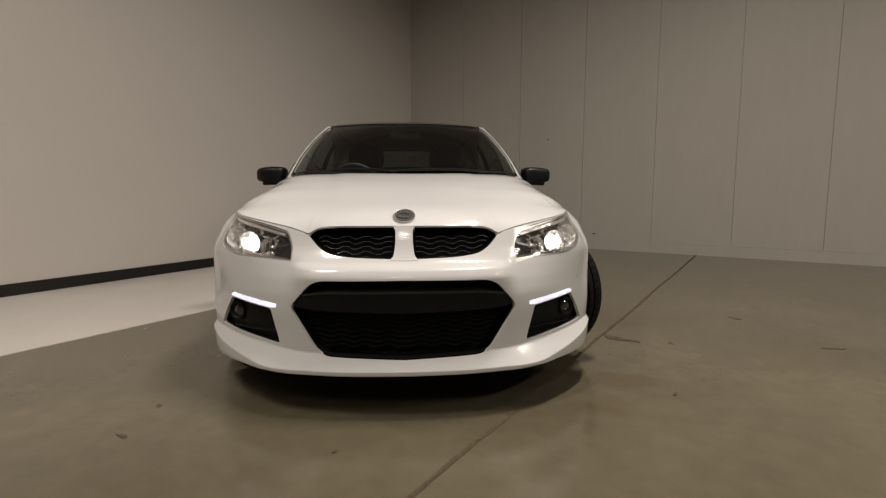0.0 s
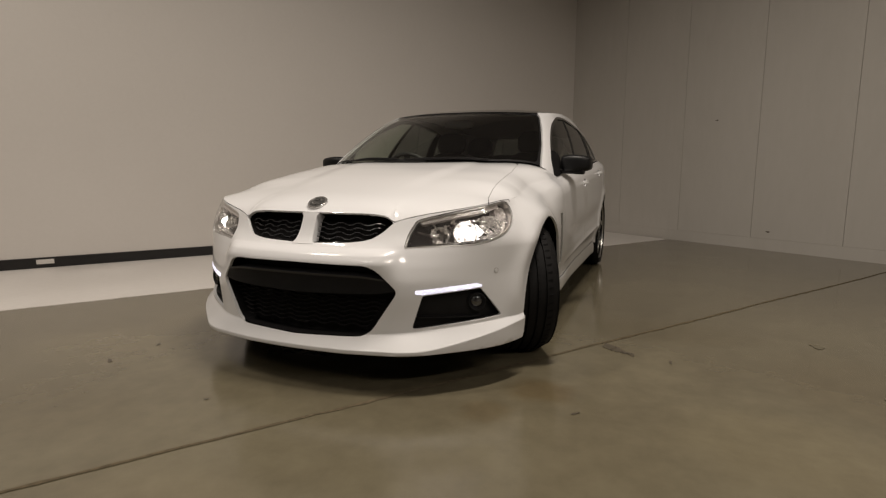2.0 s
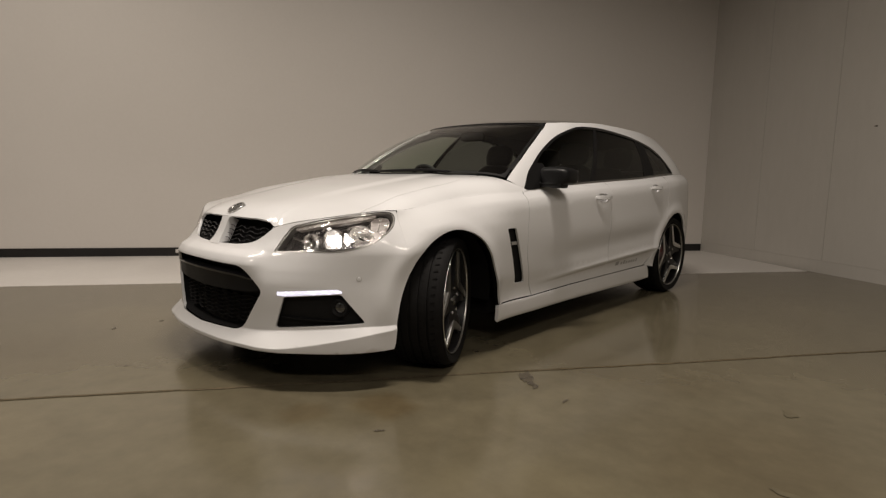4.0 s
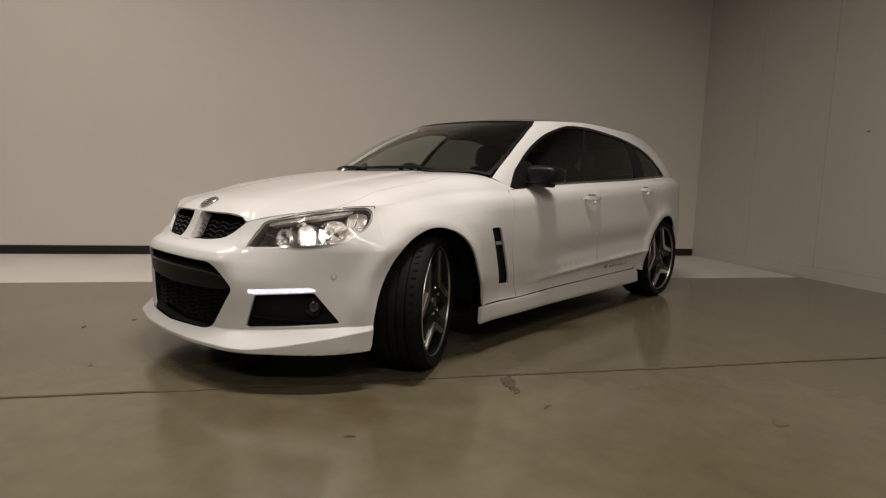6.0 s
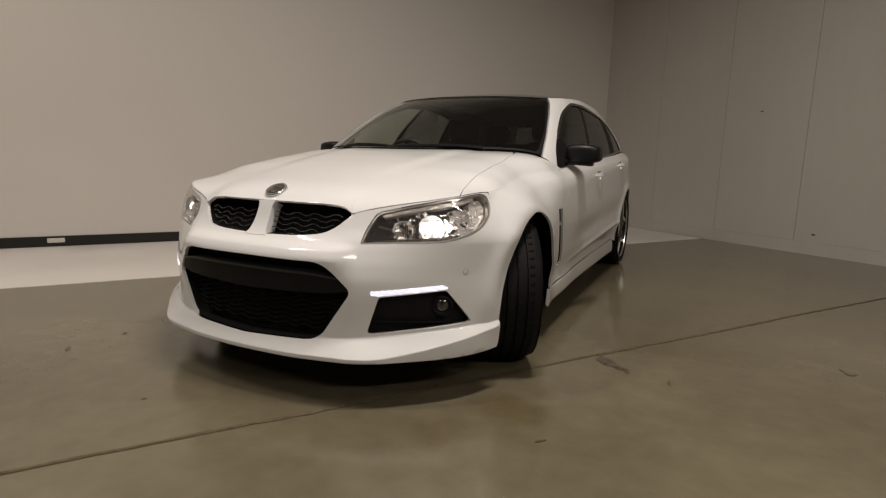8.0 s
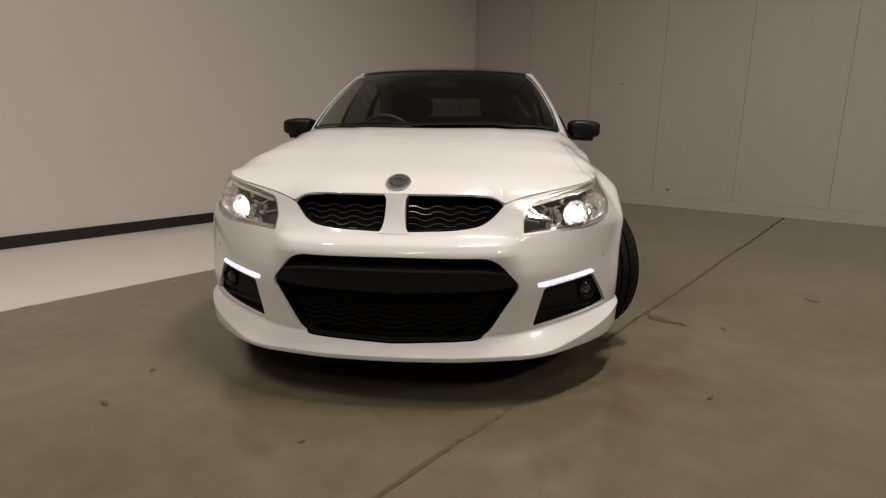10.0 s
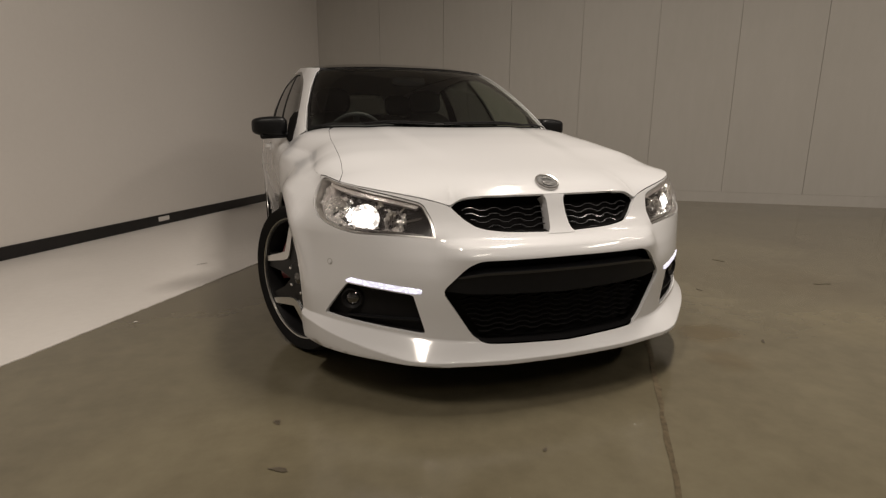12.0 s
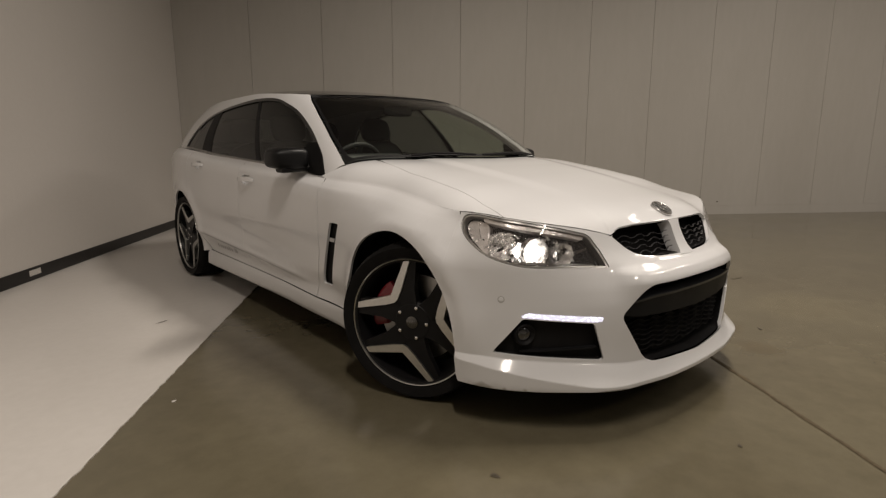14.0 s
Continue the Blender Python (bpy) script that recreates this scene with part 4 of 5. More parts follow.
def wheel(y, side, steer, spin, xf):
    """side +1 is the car's left; the outer face points outwards at x = xf."""
    hub = new("wheel")
    hub.parent = car
    hub["label"] = "black and machined alloy wheel with a low tyre"
    flip = 0 if side > 0 else 180
    hub.matrix_local = pose(side * (xf - .13), y, AXLE_Z, 0, 0, flip + steer) @ pose(0, 0, 0, spin)
    t = HALF
    prof = [(R_RIM - .004, t - .012), (R_RIM + .012, t - .002), (R_RIM + .045, t + .006), (R_T - .022, t + .001), (R_T - .010, t - .012), (R_T - .003, t - .03)]
    for gx in (.065, .022, -.022, -.065):
        prof += [(R_T, gx + .006), (R_T - .008, gx + .004), (R_T - .008, gx - .004), (R_T, gx - .006)]
    prof += [(R_T - .003, -t + .03), (R_T - .010, -t + .012), (R_T - .03, -t), (R_RIM + .01, -t + .005), (R_RIM - .004, -t + .015)]
    tyre = solid("tyre", *ring(prof, 96), RUBBER, hub)
    bm = bmesh.new()
    for i in range(48):
        for x0, x1 in ((.080, .102), (-.102, -.080), (.030, .040)):
            box(bm, (x0, -.003, R_T - .010), (x1, .003, R_T + .0006), 0, pose(0, 0, 0, 360 * i / 56 + (3 if x0 < 0 else 0), 0, 0) @ pose(0, 0, 0, 0, 0, 14))
    tagged(part("tread_groove", bm, VOID, tyre), kind="stuff")
    solid("rim_barrel", *ring([(R_RIM - .001, t - .010), (R_RIM - .012, t - .014), (R_RIM - .020, t - .04), (R_RIM - .03, -t + .03), (R_RIM - .002, -t + .012)]), RIM_BLACK, hub)
    solid("rim_edge", *ring([(R_RIM - .005, t - .012), (R_RIM - .004, t - .004), (R_RIM - .001, t - .002), (R_RIM + .001, t - .008)]), RIM_SILVER, hub, "machined rim edge")
    # black spokes behind, then the three machined boomerangs
    for i in range(3):
        c = math.radians(120 * i + 133)

        def at(r, a):
            return (r * math.cos(c + a), r * math.sin(c + a))
        ro, w = R_RIM - .006, .038
        for s in (1, -1):
            black = [at(.06, s * .2), at(.10, -s * .1), at(.13, s * .2), at(ro, s * .54), at(ro, s * .80), at(.14, s * .80), at(.07, s * 1.05)]
            solid("spoke", *polar_plate(black, t - .055, t - .022), RIM_BLACK, hub, smooth=False)
        arm = [at(ro, .66 + .048), at(ro, .66 - .048), at(.152, .12), at(.143, 0), at(.152, -.12), at(ro, -.66 + .048), at(ro, -.66 - .048), at(.137, -.37), at(.110, -.09), at(.110, .09), at(.137, .37)]
        solid("spoke_face", *polar_plate(arm, t - .045, t - .014), RIM_SILVER, hub, "machined silver spoke face", smooth=False)
    solid("hub_plate", *ring([(0, t - .020), (.075, t - .020), (.088, t - .030), (.09, t - .07), (0, t - .07)], 40), RIM_BLACK, hub)
    solid("centre_cap", *ring([(0, t - .010), (.020, t - .011), (.026, t - .014), (.027, t - .022), (0, t - .022)], 32), CAP_GREY, hub)
    for i in range(5):
        a = 2 * math.pi * i / 5 + .3
        v, f = ring([(0, t - .010), (.007, t - .011), (.008, t - .014), (.008, t - .024), (0, t - .024)], 12)
        v = [(x, yy + .066 * math.sin(a), zz + .066 * math.cos(a)) for x, yy, zz in v]
        solid("wheel_nut", v, f, CHROME, hub)
    solid("brake_disc", *ring([(.07, t - .10), (.183, t - .10), (.183, t - .13), (.07, t - .13)], 60), DISC, hub)
    return hub


def caliper(y, side, steer, xf, ang):
    prof = [(.124, .02), (.190, .02), (.195, .03), (.195, .080), (.186, .087), (.130, .087), (.123, .080)]
    verts, faces, k, n = [], [], len(prof), 14
    for i in range(n + 1):
        a = math.radians(ang - 33 + 66 * i / n)
        pinch = .92 if i in (0, n) else 1
        verts += [(x * pinch, (.16 + (r - .16) * pinch) * math.sin(a), (.16 + (r - .16) * pinch) * math.cos(a)) for r, x in prof]
    for i in range(n):
        faces += [(i * k + q, i * k + (q + 1) % k, (i + 1) * k + (q + 1) % k, (i + 1) * k + q) for q in range(k)]
    faces += [list(range(k)), [n * k + q for q in range(k)][::-1]]
    ob = solid("brake_caliper", verts, faces, CALIPER, car, "red brake caliper")
    ob.matrix_local = pose(side * (xf - .13), y, AXLE_Z, 0, 0, (0 if side > 0 else 180) + steer)
    return ob


# steered about king pins that sit inboard of the wheels, so one hub moves back and the other forward
STEER_L, STEER_R = 28.5, 27
wheel(AXLE_F + .036, 1, STEER_L, 20, .884)
wheel(AXLE_F - .012, -1, STEER_R, -1, .909)
wheel(AXLE_R, 1, 0, 35, .903)
wheel(AXLE_R, -1, 0, 70, .903)
caliper(AXLE_F + .036, 1, STEER_L, .884, 70)
caliper(AXLE_F - .012, -1, STEER_R, .909, -70)
caliper(AXLE_R, 1, 0, .903, -70)
caliper(AXLE_R, -1, 0, .903, 70)

# wheel houses and the underbody
for sx in (1, -1):
    for ay in (AXLE_F, AXLE_R):
        v, f = [], []
        n = 20
        for i in range(n + 1):
            a = math.radians(-100 + 200 * i / n)
            v += [(sx * x, ay + .012 + .40 * math.sin(a), max(HUB + .375 * math.cos(a), .16)) for x in (.48, min(.895, float(plan_x(ay + .012 + .40 * math.sin(a) + SIDE)) - .075))]
        f = [(2 * i, 2 * i + 1, 2 * i + 3, 2 * i + 2) for i in range(n)]
        k = len(v)
        v += [(sx * .48, ay + .012 + .40 * math.sin(math.radians(-100 + 200 * i / n)), .16) for i in range(n + 1)]
        f += [(2 * i, 2 * i + 2, k + i + 1, k + i) for i in range(n)]
        solid("wheel_house", v, f, VOID, car)
bm = bmesh.new()
box(bm, (-.47, .36, .185), (.47, 4.7, .26), .02)
box(bm, (-.78, 1.45, .18), (.78, 3.40, .26), .02)
part("underbody", bm, VOID, car)
tray = [(0, .21)] + [tuple(wrap(u, .172)[:2] - np.array([.0, -.012])) for u in np.linspace(0.02, .92, 30)] + [(.80, .62), (.45, .66), (0, .66)]
p, f, n = lay(lambda x, y: np.stack([x, y, x * 0 + .176], -1), tray, (), step=.08, edge=.03)
emit("undertray", p, f, VOID, "one")


# ---- smaller parts of the car ----
def turned(profile, origin, axis, n=40):
    """A turned shape about an axis: profile of (radius, distance along the axis)."""
    v, f = ring(profile, n)
    m = Matrix.Translation(origin) @ Vector((1, 0, 0)).rotation_difference(Vector(axis)).to_matrix().to_4x4()
    return [m @ Vector(q) for q in v], f


def place(u, z, off=0.0):
    uv = np.array([[u, z]])
    n = normals_of(wrap, uv, 1)[0]
    return Vector(wrap(u, z) + n * off), Vector(n)


def twin(name, v, f, material, parents, label="", smooth=True):
    """The part on the car's left and its mirror on the right."""
    for sx, par in zip((1, -1), parents):
        solid(name, [(sx * q[0], q[1], q[2]) for q in v], f, material, par, label, smooth)


cars = (car, car)
# headlamps: chrome rim, projector, reflector cups, trims and the pale outer corner
DARK_CHROME = plain("dark_chrome", (.10, .095, .09), .28, metal=1.0, vary=.1, scale=40)
hc = np.array(HEAD).mean(0)


def shrunk(poly, d):
    """The outline moved inwards by d."""
    p = np.array(dense(list(poly), .012))
    t = np.roll(p, -1, 0) - np.roll(p, 1, 0)
    n = np.stack([-t[:, 1], t[:, 0]], -1) / (np.linalg.norm(t, axis=1, keepdims=True) + 1e-12)
    if ((p - hc) * n).sum() > 0:
        n = -n
    return [tuple(q) for q in p + n * d]


def lamp_panel(name, poly, holes, off, material, label="", lip=0.0, step=.016):
    for side, bowl in zip((1, -1), head_bowl):
        p, f, n = lay(wrap, poly, holes, step=step, edge=.010, off=off, lip=lip)
        mesh_object(name, p * np.array([side, 1, 1]), [q if side > 0 else q[::-1] for q in f], material, bowl, label, n * np.array([side, 1, 1]))


lamp_panel("lamp_rim", shrunk(HEAD, .0015), (shrunk(HEAD, .0075),), -.005, RIM_SILVER, "silver rim", .03)
lamp_panel("lamp_corner", rounded([(.838, .658), (.862, .670), (.895, .697), (.935, .726), (.957, .756), (.950, .774), (.90, .775), (.862, .766), (.852, .720)], .012), (), -.030, LAMP_PALE, "pale clear corner", .03)
lamp_panel("lamp_brow", rounded([(.556, .713), (.70, .752), (.80, .772), (.880, .782), (.880, .772), (.80, .760), (.70, .738), (.566, .703)], .006), (), -.014, LAMP_PALE, "", .03)
lamp_panel("lamp_mask", rounded([(.512, .620), (.540, .690), (.565, .698), (.66, .718), (.672, .70), (.60, .69), (.588, .67), (.590, .625)], .008), (), -.040, BLACK_GLOSS, "smoked inner mask", .02)
for u, z, r, deep, nm in ((.712, .674, .050, .052, "projector_ring"), (.626, .666, .038, .052, "reflector_cup"), (.812, .696, .048, .052, "reflector_cup")):
    o, n = place(u, z, -deep)
    ax = Vector((n.x * .5, n.y, n.z * .2)).normalized()
    v, f = turned([(r * .12, -.014), (r * .35, -.012), (r * .62, -.006), (r * .86, .008), (r, .026), (r * 1.05, .028), (r * 1.08, .020), (r * 1.08, -.02)], o, ax, 40)
    twin(nm, v, f, RING_CHROME if nm == "projector_ring" else REFLECTOR, head_bowl)
    if nm == "projector_ring":
        # lens oversized and lumpy for glare; the second glow imitates light on the reflector
        for du, size, tall, nm2 in ((.026, 1.38, 1.0, "projector_lens"), (-.014, .50, 1.75, "reflector_glow")):
            v, f = turned([(0, .020), (r * .20 * size, .018), (r * .40 * size, .011), (r * .54 * size, .002), (r * .56 * size, -.010)], o, ax, 36)
            side_step = place(u + du, z, -deep)[0] - o
            glow = []
            for q in v:
                d = Vector(q) - o
                a = math.atan2(d.z, d.x)
                k = 1 + .16 * math.sin(3 * a + .6) + .10 * math.sin(5 * a + 2) + .06 * math.sin(11 * a)
                glow.append(o + side_step + Vector((d.x * k, d.y, d.z * k * tall)))
            twin(nm2, glow, f, LAMP_GLOW, head_bowl, "glowing projector lens" if du > 0 else "glowing patch in place of lamplight on the reflector")
    else:
        v, f = turned([(0, .016), (r * .10, .014), (r * .16, .006), (r * .16, -.012)], o, ax, 16)
        twin("bulb", v, f, CHROME, head_bowl)
        bm = bmesh.new()
        for k in range(9 if u < .7 else 3):        # upright flutes of the reflector
            a = -1.2 + 2.4 * k / 8
            vs = [bm.verts.new(o + Vector((r * .78 * math.sin(a) + q[0], .006 + .010 * q[1], r * .78 * math.cos(a) * q[2]))) for q in ((-.0022, 0, -1), (.0022, 0, -1), (.0022, 0, 1), (-.0022, 0, 1))]
            bm.faces.new(vs)
        for side, bowl in zip((1, -1), head_bowl):
            cp = bm.copy()
            if side < 0:
                bmesh.ops.scale(cp, vec=(-1, 1, 1), verts=cp.verts)
            part("reflector_flute", cp, DARK_CHROME, bowl)
        bm.free()
for (u0, z0), (u1, z1), w, mat, nm in (((.530, .622), (.775, .634), .006, CHROME, "lamp_trim"), ((.545, .676), (.590, .664), .005, CHROME, "lamp_trim"), ((.590, .664), (.594, .640), .004, CHROME, "lamp_trim"), ((.845, .668), (.862, .745), .004, CHROME, "lamp_trim"), ((.880, .715), (.900, .752), .004, CHROME, "lamp_trim")):
    v, f = [], []
    for i in range(9):
        t = i / 8
        u, z = u0 + (u1 - u0) * t, z0 + (z1 - z0) * t
        for dz, off in ((-w, -.042), (w, -.042), (w * .8, -.026), (-w * .8, -.026)):
            v.append(place(u, z + dz, off)[0])
    for i in range(8):
        f += [(4 * i + q, 4 * i + (q + 1) % 4, 4 * i + 4 + (q + 1) % 4, 4 * i + 4 + q) for q in range(4)]
    f += [(0, 1, 2, 3), (32, 35, 34, 33)]
    twin(nm, v, f, mat, head_bowl)

# small tilted facets between the cups
rng = random.Random(7)
for nm, mat, count, lo, hi in (("bright_facet", REFLECTOR, 46, .60, .945), ("dark_facet", BLACK_GLOSS, 26, .54, .90)):
    v, f = [], []
    while len(f) < count:
        u, z = rng.uniform(lo, hi), rng.uniform(.615, .775)
        if not inside(shrunk(HEAD, .016), np.array([[u, z]]))[0] or math.hypot((u - .712) * .8, z - .674) < .036:
            continue
        o, n = place(u, z, -rng.uniform(.024, .046))
        n = (n + Vector((rng.uniform(-.7, .7), rng.uniform(-.3, .3), rng.uniform(-.7, .7)))).normalized()
        a = n.orthogonal().normalized()
        a.rotate(Matrix.Rotation(rng.uniform(0, 6.3), 3, n))
        b = n.cross(a)
        w, h = rng.uniform(.003, .008), rng.uniform(.006, .016)
        i = len(v)
        v += [o + a * w + b * h, o - a * w + b * h * .7, o - a * w * .8 - b * h, o + a * w * 1.1 - b * h * .8]
        f.append((i, i + 1, i + 2, i + 3))
    for side, bowl in zip((1, -1), head_bowl):
        ob = mesh_object(nm, [(side * q.x, q.y, q.z) for q in v], f if side > 0 else [q[::-1] for q in f], mat, bowl)
        tagged(ob, kind="stuff")

# fog lamps
o, n = place(.740, .369, -.03)
ax = Vector((n.x * .45, n.y, 0)).normalized()
v, f = turned([(.020, .004), (.030, .010), (.036, .018), (.040, .016), (.042, -.01)], o, ax, 32)
twin("fog_lamp_ring", v, f, BLACK_PLASTIC, cars)
v, f = turned([(0, .016), (.014, .014), (.026, .008), (.031, .002)], o, ax, 32)
twin("fog_lamp_lens", v, f, plain("fog_glass", (.14, .14, .145), .10, metal=.9), cars, "unlit round fog lamp")
# shelves inside the fog pocket
v, f = [], []
for i in range(11):
    u = .53 + .22 * i / 10
    for z, off in ((.312 - .01 * i / 10, -.034), (.318 - .01 * i / 10, -.034), (.318 - .01 * i / 10, -.016), (.312 - .01 * i / 10, -.016)):
        v.append(place(u, z, off)[0])
for i in range(10):
    f += [(4 * i + q, 4 * i + (q + 1) % 4, 4 * i + 4 + (q + 1) % 4, 4 * i + 4 + q) for q in range(4)]
twin("fog_slat", v, f, GREY_PLASTIC, cars)

# parking sensors
o, n = place(.801, .500, 0)
v, f = turned([(0, .0015), (.008, .0012), (.009, 0), (.0095, -.003)], o, n, 20)
twin("parking_sensor", v, f, PAINT, cars)
v, f = turned([(.0095, .0004), (.0125, .0004), (.0125, -.003)], o, n, 24)
twin("sensor_seal", v, f, plain("sensor_grey", (.45, .44, .43), .4), cars)


# wavy bars of the grilles
def wave_bar(z0, poly, period, amp, off, depth, tall, phase, start=0.0):
    runs, run = [], []
    for u in np.arange(start, .46, .007):
        t = ((u + phase) / period) % 1.0
        k = np.clip(abs(t - .5) * 4 - 1, -.5, .5) / .5
        z = z0 + amp * k
        if inside(poly, np.array([[u + .004, z]]))[0] and inside(poly, np.array([[u + .022, z + .004]]))[0] and inside(poly, np.array([[u + .022, z - .008]]))[0]:
            run.append((u, z))
        elif run:
            runs.append(run)
            run = []
    if run:
        runs.append(run)
    v, f = [], []
    for run in sorted(runs, key=len)[-1:]:
        if len(run) < 3:
            continue
        k0 = len(v)
        for u, z in run:
            for dz, o in ((-tall, off - depth), (tall, off - depth), (tall * .6, off), (-tall * .6, off)):
                v.append(place(u, z + dz, o)[0])
        for i in range(len(run) - 1):
            b = k0 + 4 * i
            f += [(b + q, b + (q + 1) % 4, b + 4 + (q + 1) % 4, b + 4 + q) for q in range(4)]
        f += [(k0, k0 + 1, k0 + 2, k0 + 3), (len(v) - 1, len(v) - 2, len(v) - 3, len(v) - 4)]
    return v, f


GRILLE_BAR = plain("grille_bar", (.06, .06, .063), .22, coat=.8)
for i, z in enumerate(np.arange(.628, .705, .0190)):
    v, f = wave_bar(float(z), GRILLE, .096, .0048, -.014, .007, .0012, .03, .052)
    if v:
        for sx in (1, -1):
            solid("grille_bar", [(sx * q[0], q[1], q[2]) for q in v], f, GRILLE_BAR, car, smooth=False)
for i, z in enumerate(np.arange(.276, .41, .0195)):
    v, f = wave_bar(float(z), MOUTH, .096, .0048, -.034, .018, .0016, .03)
    if v:
        for sx in (1, -1):
            solid("grille_bar", [(sx * q[0], q[1], q[2]) for q in v], f, BLACK_PLASTIC, car, smooth=False)
# crossbar of the lower grille
CROSS = rounded([(0, .411, 0), (.37, .421, .02), (.451, .433, .006), (.416, .482, .01), (.31, .495, .05), (0, .497, 0)], .01, 3)
panel("grille_crossbar", GREY_PLASTIC, wrap, CROSS, (), mirror="one", step=.02, edge=.012, off=-.006, lip=.045, label="dark grey crossbar over the lower grille")
# raised satin edge; its lighter black paints in the highlight along the top
CROSS_HIGHLIGHT = rounded([(0, .4905, 0), (.31, .4885, .04), (.408, .4765, .006), (.416, .482, .004), (.31, .4975, .05), (0, .4995, 0)], .004, 3)
panel("crossbar_highlight", plain("satin_black_highlight", (.020, .020, .022), .32, spec=.5, coat=.3), wrap, CROSS_HIGHLIGHT, (), mirror="one", step=.012, edge=.008, off=-.0035, lip=.05, label="satin upper edge of the crossbar")
# white bar between the upper grilles
BAR = rounded([(0, .612, 0), (.060, .6135, .004), (.045, .628, .014), (.038, .67, .03), (.038, .728, .012), (.050, .7435, .004), (0, .7445, 0)], .01, 4)
p, f, n = lay(wrap, BAR, (), step=.012, edge=.008, off=.0015, lip=.05)
k = both(p, f, n)
mesh_object("grille_bar_centre", k[0], k[1], PAINT, car, "white upright between the upper grilles", k[2])
# emblem
BADGE = plain("badge_chrome", (.55, .54, .53), .22, metal=.8)
o = Vector(deck(0.0, .345)) + Vector((0, 0, .004))
n = Vector(normals_of(deck, np.array([[0.0, .345]]), 1)[0])
n = n if n.z > 0 else -n
v, f = turned([(.036, .002), (.038, .006), (.043, .007), (.046, .003), (.046, -.01)], o, n, 48)
emblem = solid("emblem", v, f, BADGE, car, "round chrome bonnet badge")
v, f = turned([(0, .003), (.037, .003)], o, n, 40)
solid("emblem_disc", v, f, plain("badge_grey", (.06, .058, .056), .4, metal=.3), emblem)
turn_m = Matrix.Translation(o) @ Vector((0, 0, 1)).rotation_difference(n).to_matrix().to_4x4()
bm = bmesh.new()
for a0, a1, r0, r1 in ((.3, 2.4, .016, .026), (3.3, 5.6, .014, .027)):
    ring_v = []
    for i in range(9):
        a = a0 + (a1 - a0) * i / 8
        ring_v.append([bm.verts.new(turn_m @ Vector((r * math.cos(a), r * math.sin(a), .006))) for r in (r0, r1)])
    for p0, p1 in zip(ring_v, ring_v[1:]):
        bm.faces.new((p0[0], p0[1], p1[1], p1[0]))
bmesh.ops.solidify(bm, geom=bm.faces[:], thickness=.003)
bmesh.ops.recalc_face_normals(bm, faces=bm.faces)
part("emblem_shape", bm, BADGE, emblem)

# door handles, with their cups
for u0, u1, z in ((2.738, 2.950, .842), (3.640, 3.830, .910)):
    v, f = [], []
    m = 14
    for i in range(m + 1):
        t = i / m
        u = u0 + (u1 - u0) * t
        lift = .006 + .028 * math.sin(math.pi * t) ** .4
        tall = .013 * (1 - .35 * abs(2 * t - 1) ** 3)
        for dz, off in ((-tall, lift - .012), (tall, lift - .012), (tall * .8, lift), (-tall * .8, lift)):
            v.append(place(u, z + dz, off)[0])
    for i in range(m):
        f += [(4 * i + q, 4 * i + (q + 1) % 4, 4 * i + 4 + (q + 1) % 4, 4 * i + 4 + q) for q in range(4)]
    f += [(0, 1, 2, 3), (4 * m + 3, 4 * m + 2, 4 * m + 1, 4 * m)]
    twin("door_handle", v, f, PAINT, cars)

# strip along the foot of the windows, and rubber round them
STRIP = plain("satin_strip", (.30, .29, .28), .35, metal=.9)
panel("belt_strip", STRIP, house, [(1.26, .002), (2.76, .010), (2.755, .030), (1.24, .022)], (), step=.05, edge=.03, off=.003, lip=.006)
inner = [(s + (.022 if s < 1.3 else -.022 if s > 2.55 else 0) * (1 if .05 < w else .6), w - (.045 if w > .5 else -.02) ) for s, w in SIDEGL]
panel("window_seal", BLACK_GLOSS, house, SIDEGL, (inner,), step=.04, edge=.02, off=.001)
SCREEN_IN = [(0, .036), (.945, .036), (.962, .07)] + [(.977, .3), (.969, .6), (.948, .85), (.912, .915)] + [(.5, .942), (0, .949)]
panel("screen_band", BLACK_PLASTIC, house, SCREEN, (SCREEN_IN,), mirror="one", step=.05, edge=.025, off=-.002, label="black band round the windscreen")
panel("scuttle", BLACK_PLASTIC, house, [(0, -.012), (.95, -.012), (.955, .02), (0, .02)], (), mirror="one", step=.04, edge=.03, off=-.012)
# mirror sail: black corner of the front window
panel("mirror_sail", VOID, house, [(1.143, .015), (1.095, .15), (1.088, .30), (1.16, .33), (1.26, .26), (1.32, .015)], (), step=.03, edge=.02, off=.004, lip=.01)


# mirrors
def shell_box(bm, c, size, e=2.6, n=20, m=12, taper=None):
    """A rounded block: a superellipsoid."""
    rows = []
    for j in range(m + 1):
        ph = -math.pi / 2 + math.pi * j / m
        row = []
        for i in range(n):
            th = 2 * math.pi * i / n

            def sp(v):
                return math.copysign(abs(v) ** (2 / e), v)
            q = Vector((sp(math.cos(ph)) * sp(math.cos(th)), sp(math.cos(ph)) * sp(math.sin(th)), sp(math.sin(ph))))
            q = Vector((q.x * size[0], q.y * size[1], q.z * size[2]))
            if taper:
                q = taper(q)
            row.append(bm.verts.new(q + Vector(c)))
        rows.append(row)
    for a, b in zip(rows, rows[1:]):
        for i in range(n):
            k = (i + 1) % n
            bm.faces.new((a[i], a[k], b[k], b[i]))
    bmesh.ops.remove_doubles(bm, verts=bm.verts[:], dist=1e-5)
    bmesh.ops.recalc_face_normals(bm, faces=bm.faces)


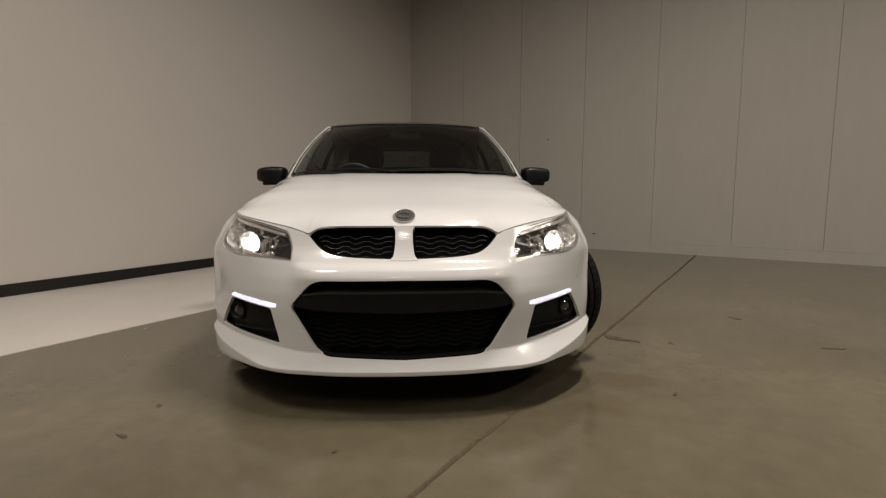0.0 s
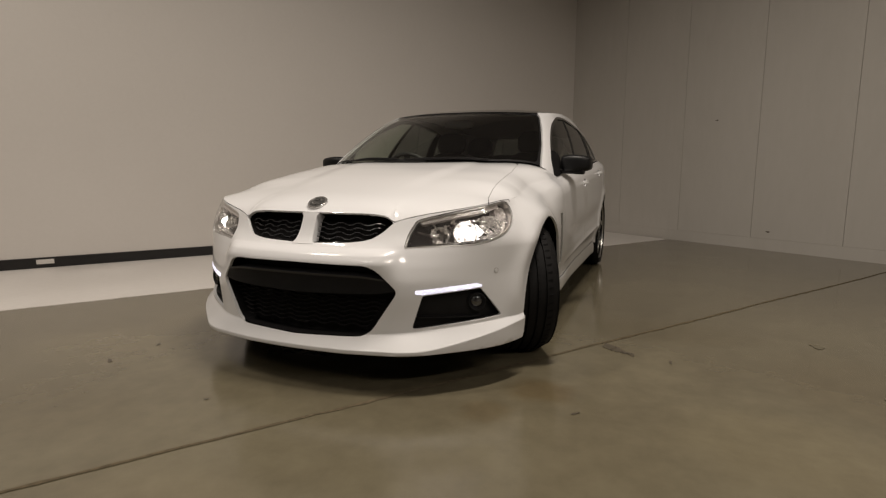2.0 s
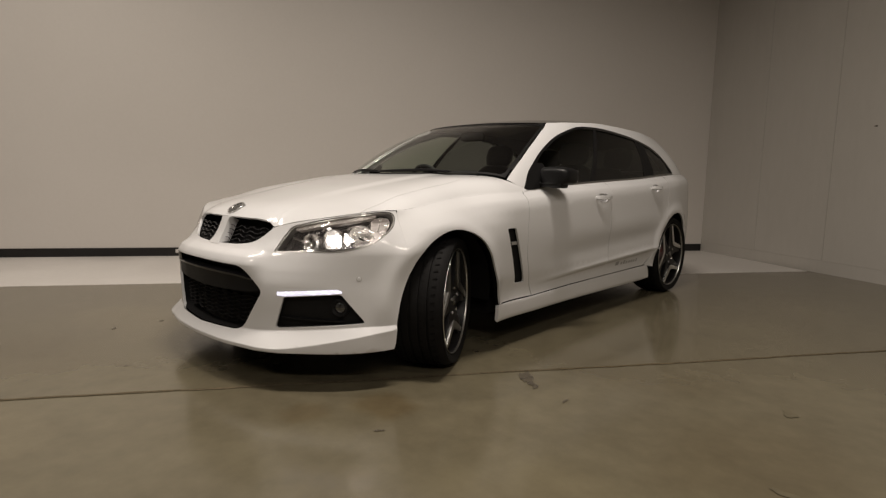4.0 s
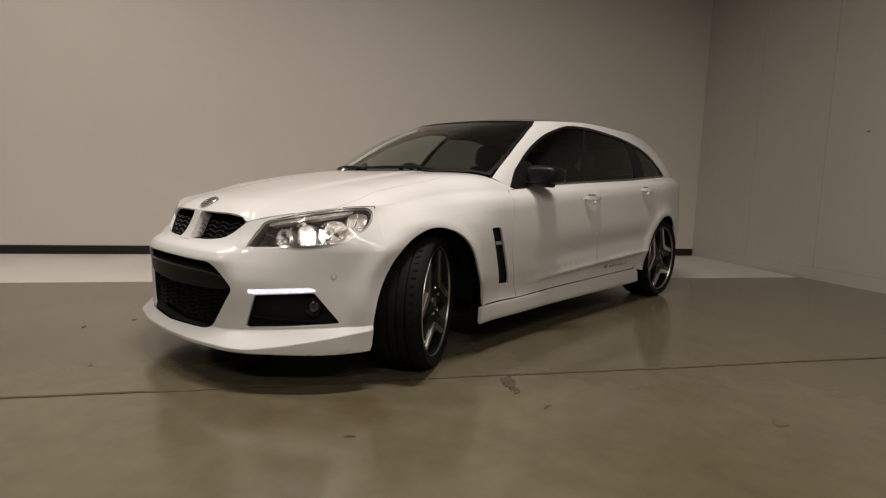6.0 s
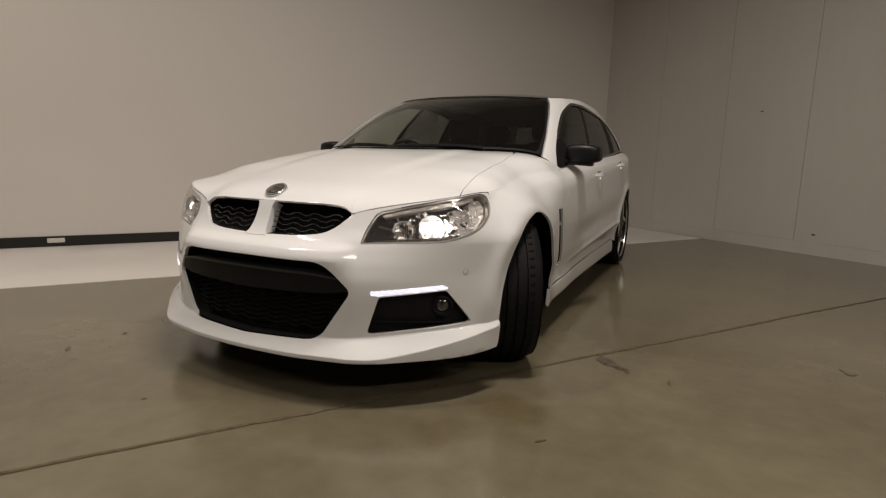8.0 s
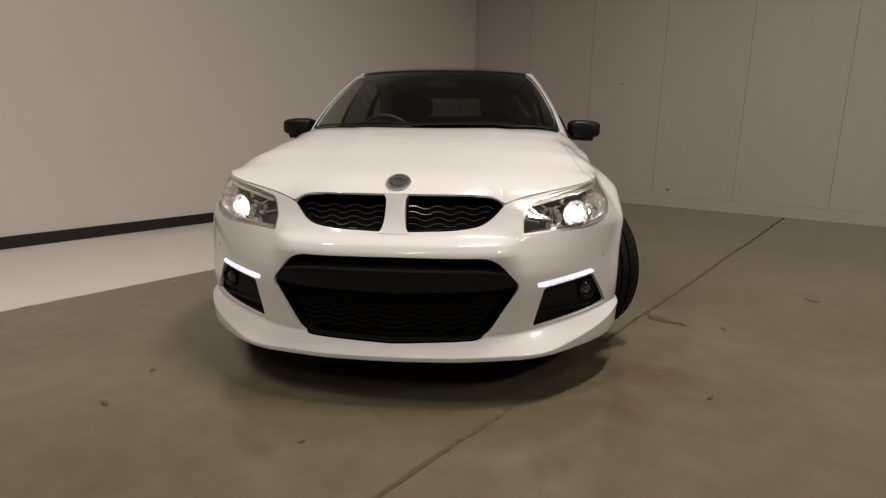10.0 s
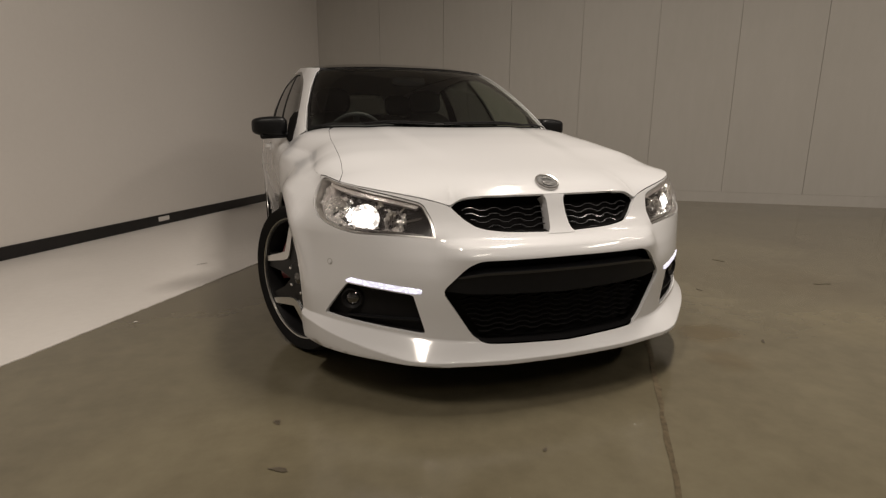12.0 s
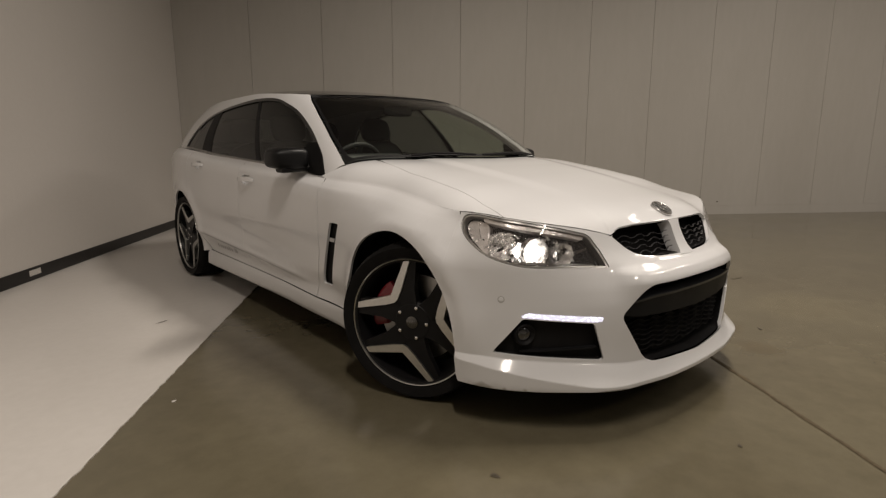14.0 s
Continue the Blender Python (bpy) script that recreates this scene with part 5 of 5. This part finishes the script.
MIRROR_BLACK = plain("mirror_black", (.004, .004, .0045), .42, spec=.3)
for sx in (1, -1):
    holder = new("door_mirror")
    holder.parent = car
    holder["label"] = "black door mirror"

    def shape_it(q, sx=sx):
        k = 1 - .18 * max(0, q.x * sx / .1)
        return Vector((q.x, q.y * k + .10 * q.x * sx * .5, q.z * k - .01 * q.x * sx))
    bm = bmesh.new()
    shell_box(bm, (sx * .920, 1.935, .977), (.098, .092, .056), 4.5, 32, 20, shape_it)
    part("mirror_cap", bm, MIRROR_BLACK, holder, smooth=True)
    bm = bmesh.new()
    box(bm, (-.10, -.045, -.016), (.10, .045, .016), .012, pose(sx * .875, 1.91, .926, 0, sx * 3, 0))
    part("mirror_foot", bm, MIRROR_BLACK, holder, smooth=True)
    bm = bmesh.new()
    box(bm, (-.062, -.003, -.036), (.062, .003, .036), .002, pose(sx * .930, 2.024, .979, 0, 0, sx * 4))
    part("mirror_glass", bm, CHROME, holder, "mirror pane")

# bars in place of the lettering on the rear doors and the vent badge
INK = plain("grey_lettering", (.30, .295, .29), .4)
for i, (w, g) in enumerate(((.055, .030), (.012, .030), (.034, .020), (.034, .030), (.030, .020), (.034, .020), (.034, .020), (.024, .020), (.024, .028))):
    u0 = 3.14 + .043 * i
    q = [(u0, .330), (u0 + w * .8, .331), (u0 + w * .8 + .004, .331 + g), (u0 + .004, .330 + g)]
    panel("lettering_bar", INK, wrap, q, (), step=.03, edge=.02, off=.0015)
panel("vent_badge", plain("badge_silver", (.6, .6, .6), .3, metal=.8), wrap, [(1.785, .588), (1.834, .588), (1.827, .606), (1.778, .606)], (), step=.02, off=-.006, lip=.004)
panel("tail_lamp", RED_LENS, wrap, rounded([(4.86, .76), (5.12, .74), (5.16, .95), (4.90, .95)], .03), (), step=.04, edge=.03, off=.004, lip=.01, label="dark red tail lamp")

# wipers
for (x0, y0), (x1, y1) in (((-.05, .0), (.46, .0)), ((-.46, .0), (-.10, .0))):
    v, f = [], []
    for i in range(15):
        t = i / 14
        x = x0 + (x1 - x0) * t
        s = np.interp(abs(x), foot_x(np.linspace(0, 1, 60)), np.linspace(0, 1, 60))
        b = Vector(house(s, .010 + .012 * math.sin(math.pi * t)))
        b.x = x
        b += Vector((0, -.004, .004))
        for dy, dz in ((-.007, 0), (.007, .004), (.007, .011), (-.007, .007)):
            v.append(b + Vector((0, dy, dz)))
    for i in range(14):
        f += [(4 * i + q, 4 * i + (q + 1) % 4, 4 * i + 4 + (q + 1) % 4, 4 * i + 4 + q) for q in range(4)]
    f += [(0, 1, 2, 3), (59, 58, 57, 56)]
    solid("wiper", v, f, BLACK_PLASTIC, car, smooth=False)

# ---- the cabin ----
bm = bmesh.new()
box(bm, (-.78, 1.55, .30), (.78, 2.05, .90), .06)
box(bm, (-.72, 1.50, .86), (.72, 1.98, .945), .035)
box(bm, (-.62, 1.86, .88), (-.16, 2.04, 1.0), .05)
part("dashboard", bm, TRIM, car, "dark dashboard", smooth=True)
v, f = [], []
for i in range(36):
    a = 2 * math.pi * i / 36
    for j in range(8):
        b = 2 * math.pi * j / 8
        v.append(pose(-.38, 2.14, .885, 24) @ Vector(((.185 + .015 * math.cos(b)) * math.cos(a), .015 * math.sin(b), (.185 + .015 * math.cos(b)) * math.sin(a))))
for i in range(36):
    for j in range(8):
        f.append((8 * i + j, 8 * i + (j + 1) % 8, 8 * ((i + 1) % 36) + (j + 1) % 8, 8 * ((i + 1) % 36) + j))
wheel_ob = solid("steering_wheel", v, f, TRIM, car, "black steering wheel")
bm = bmesh.new()
for a in (0, 120, 240):
    box(bm, (-.02, -.012, -.18), (.02, .012, -.03), .006, pose(-.38, 2.14, .885, 24) @ pose(0, 0, 0, 0, a + 60, 0))
shell_box(bm, (-.38, 2.14, .885), (.07, .025, .06), 2.4)
part("steering_hub", bm, TRIM, wheel_ob, smooth=True)


def seat(x, y, wide, name="seat"):
    holder = new(name)
    holder.parent = car
    bm = bmesh.new()
    box(bm, (-wide, -.28, .0), (wide, .26, .16), .06, pose(x, y, .38))
    part("cushion", bm, LEATHER, holder, smooth=True)
    bm = bmesh.new()
    shell_box(bm, (0, 0, .33), (wide, .075, .36), 3.6, 28, 16, lambda q: Vector((q.x * (1 - .22 * max(0, q.z)), q.y, q.z)))
    bmesh.ops.transform(bm, matrix=pose(x, y + .26, .42, -16), verts=bm.verts)
    part("backrest", bm, LEATHER, holder, smooth=True)
    for dx in ((0,) if wide < .4 else (-.37, .37)):
        bm = bmesh.new()
        shell_box(bm, (0, 0, .78), (.135, .05, .10), 3.0, 24, 14)
        bmesh.ops.transform(bm, matrix=pose(x + dx, y + .26, .42, -16), verts=bm.verts)
        part("headrest", bm, LEATHER, holder, smooth=True)


seat(.38, 2.56, .25)
seat(-.38, 2.56, .25)
seat(0, 3.38, .64, "rear_bench")
panel("roof_lining", LINING, roof, [(0, 2.16), (.42, 2.24), (.56, 2.5), (.60, 3.4), (.56, 4.3), (.4, 4.5), (0, 4.55)], (), mirror="one", step=.1, off=-.035)
bm = bmesh.new()
box(bm, (-.76, 1.7, .26), (.76, 4.4, .30))
part("cabin_floor", bm, VOID, car)
bm = bmesh.new()
box(bm, (-.68, 3.75, .30), (.68, 4.45, .80), .04)
part("load_floor", bm, TRIM, car)
for sx in (1, -1):
    bm = bmesh.new()
    box(bm, (sx * .78 - .02, 1.75, .30), (sx * .78 + .02, 4.0, .90), .01)
    part("door_lining", bm, TRIM, car)
bm = bmesh.new()
shell_box(bm, (0, 2.20, 1.27), (.115, .02, .035), 3.2)
part("inner_mirror", bm, TRIM, car, smooth=True)
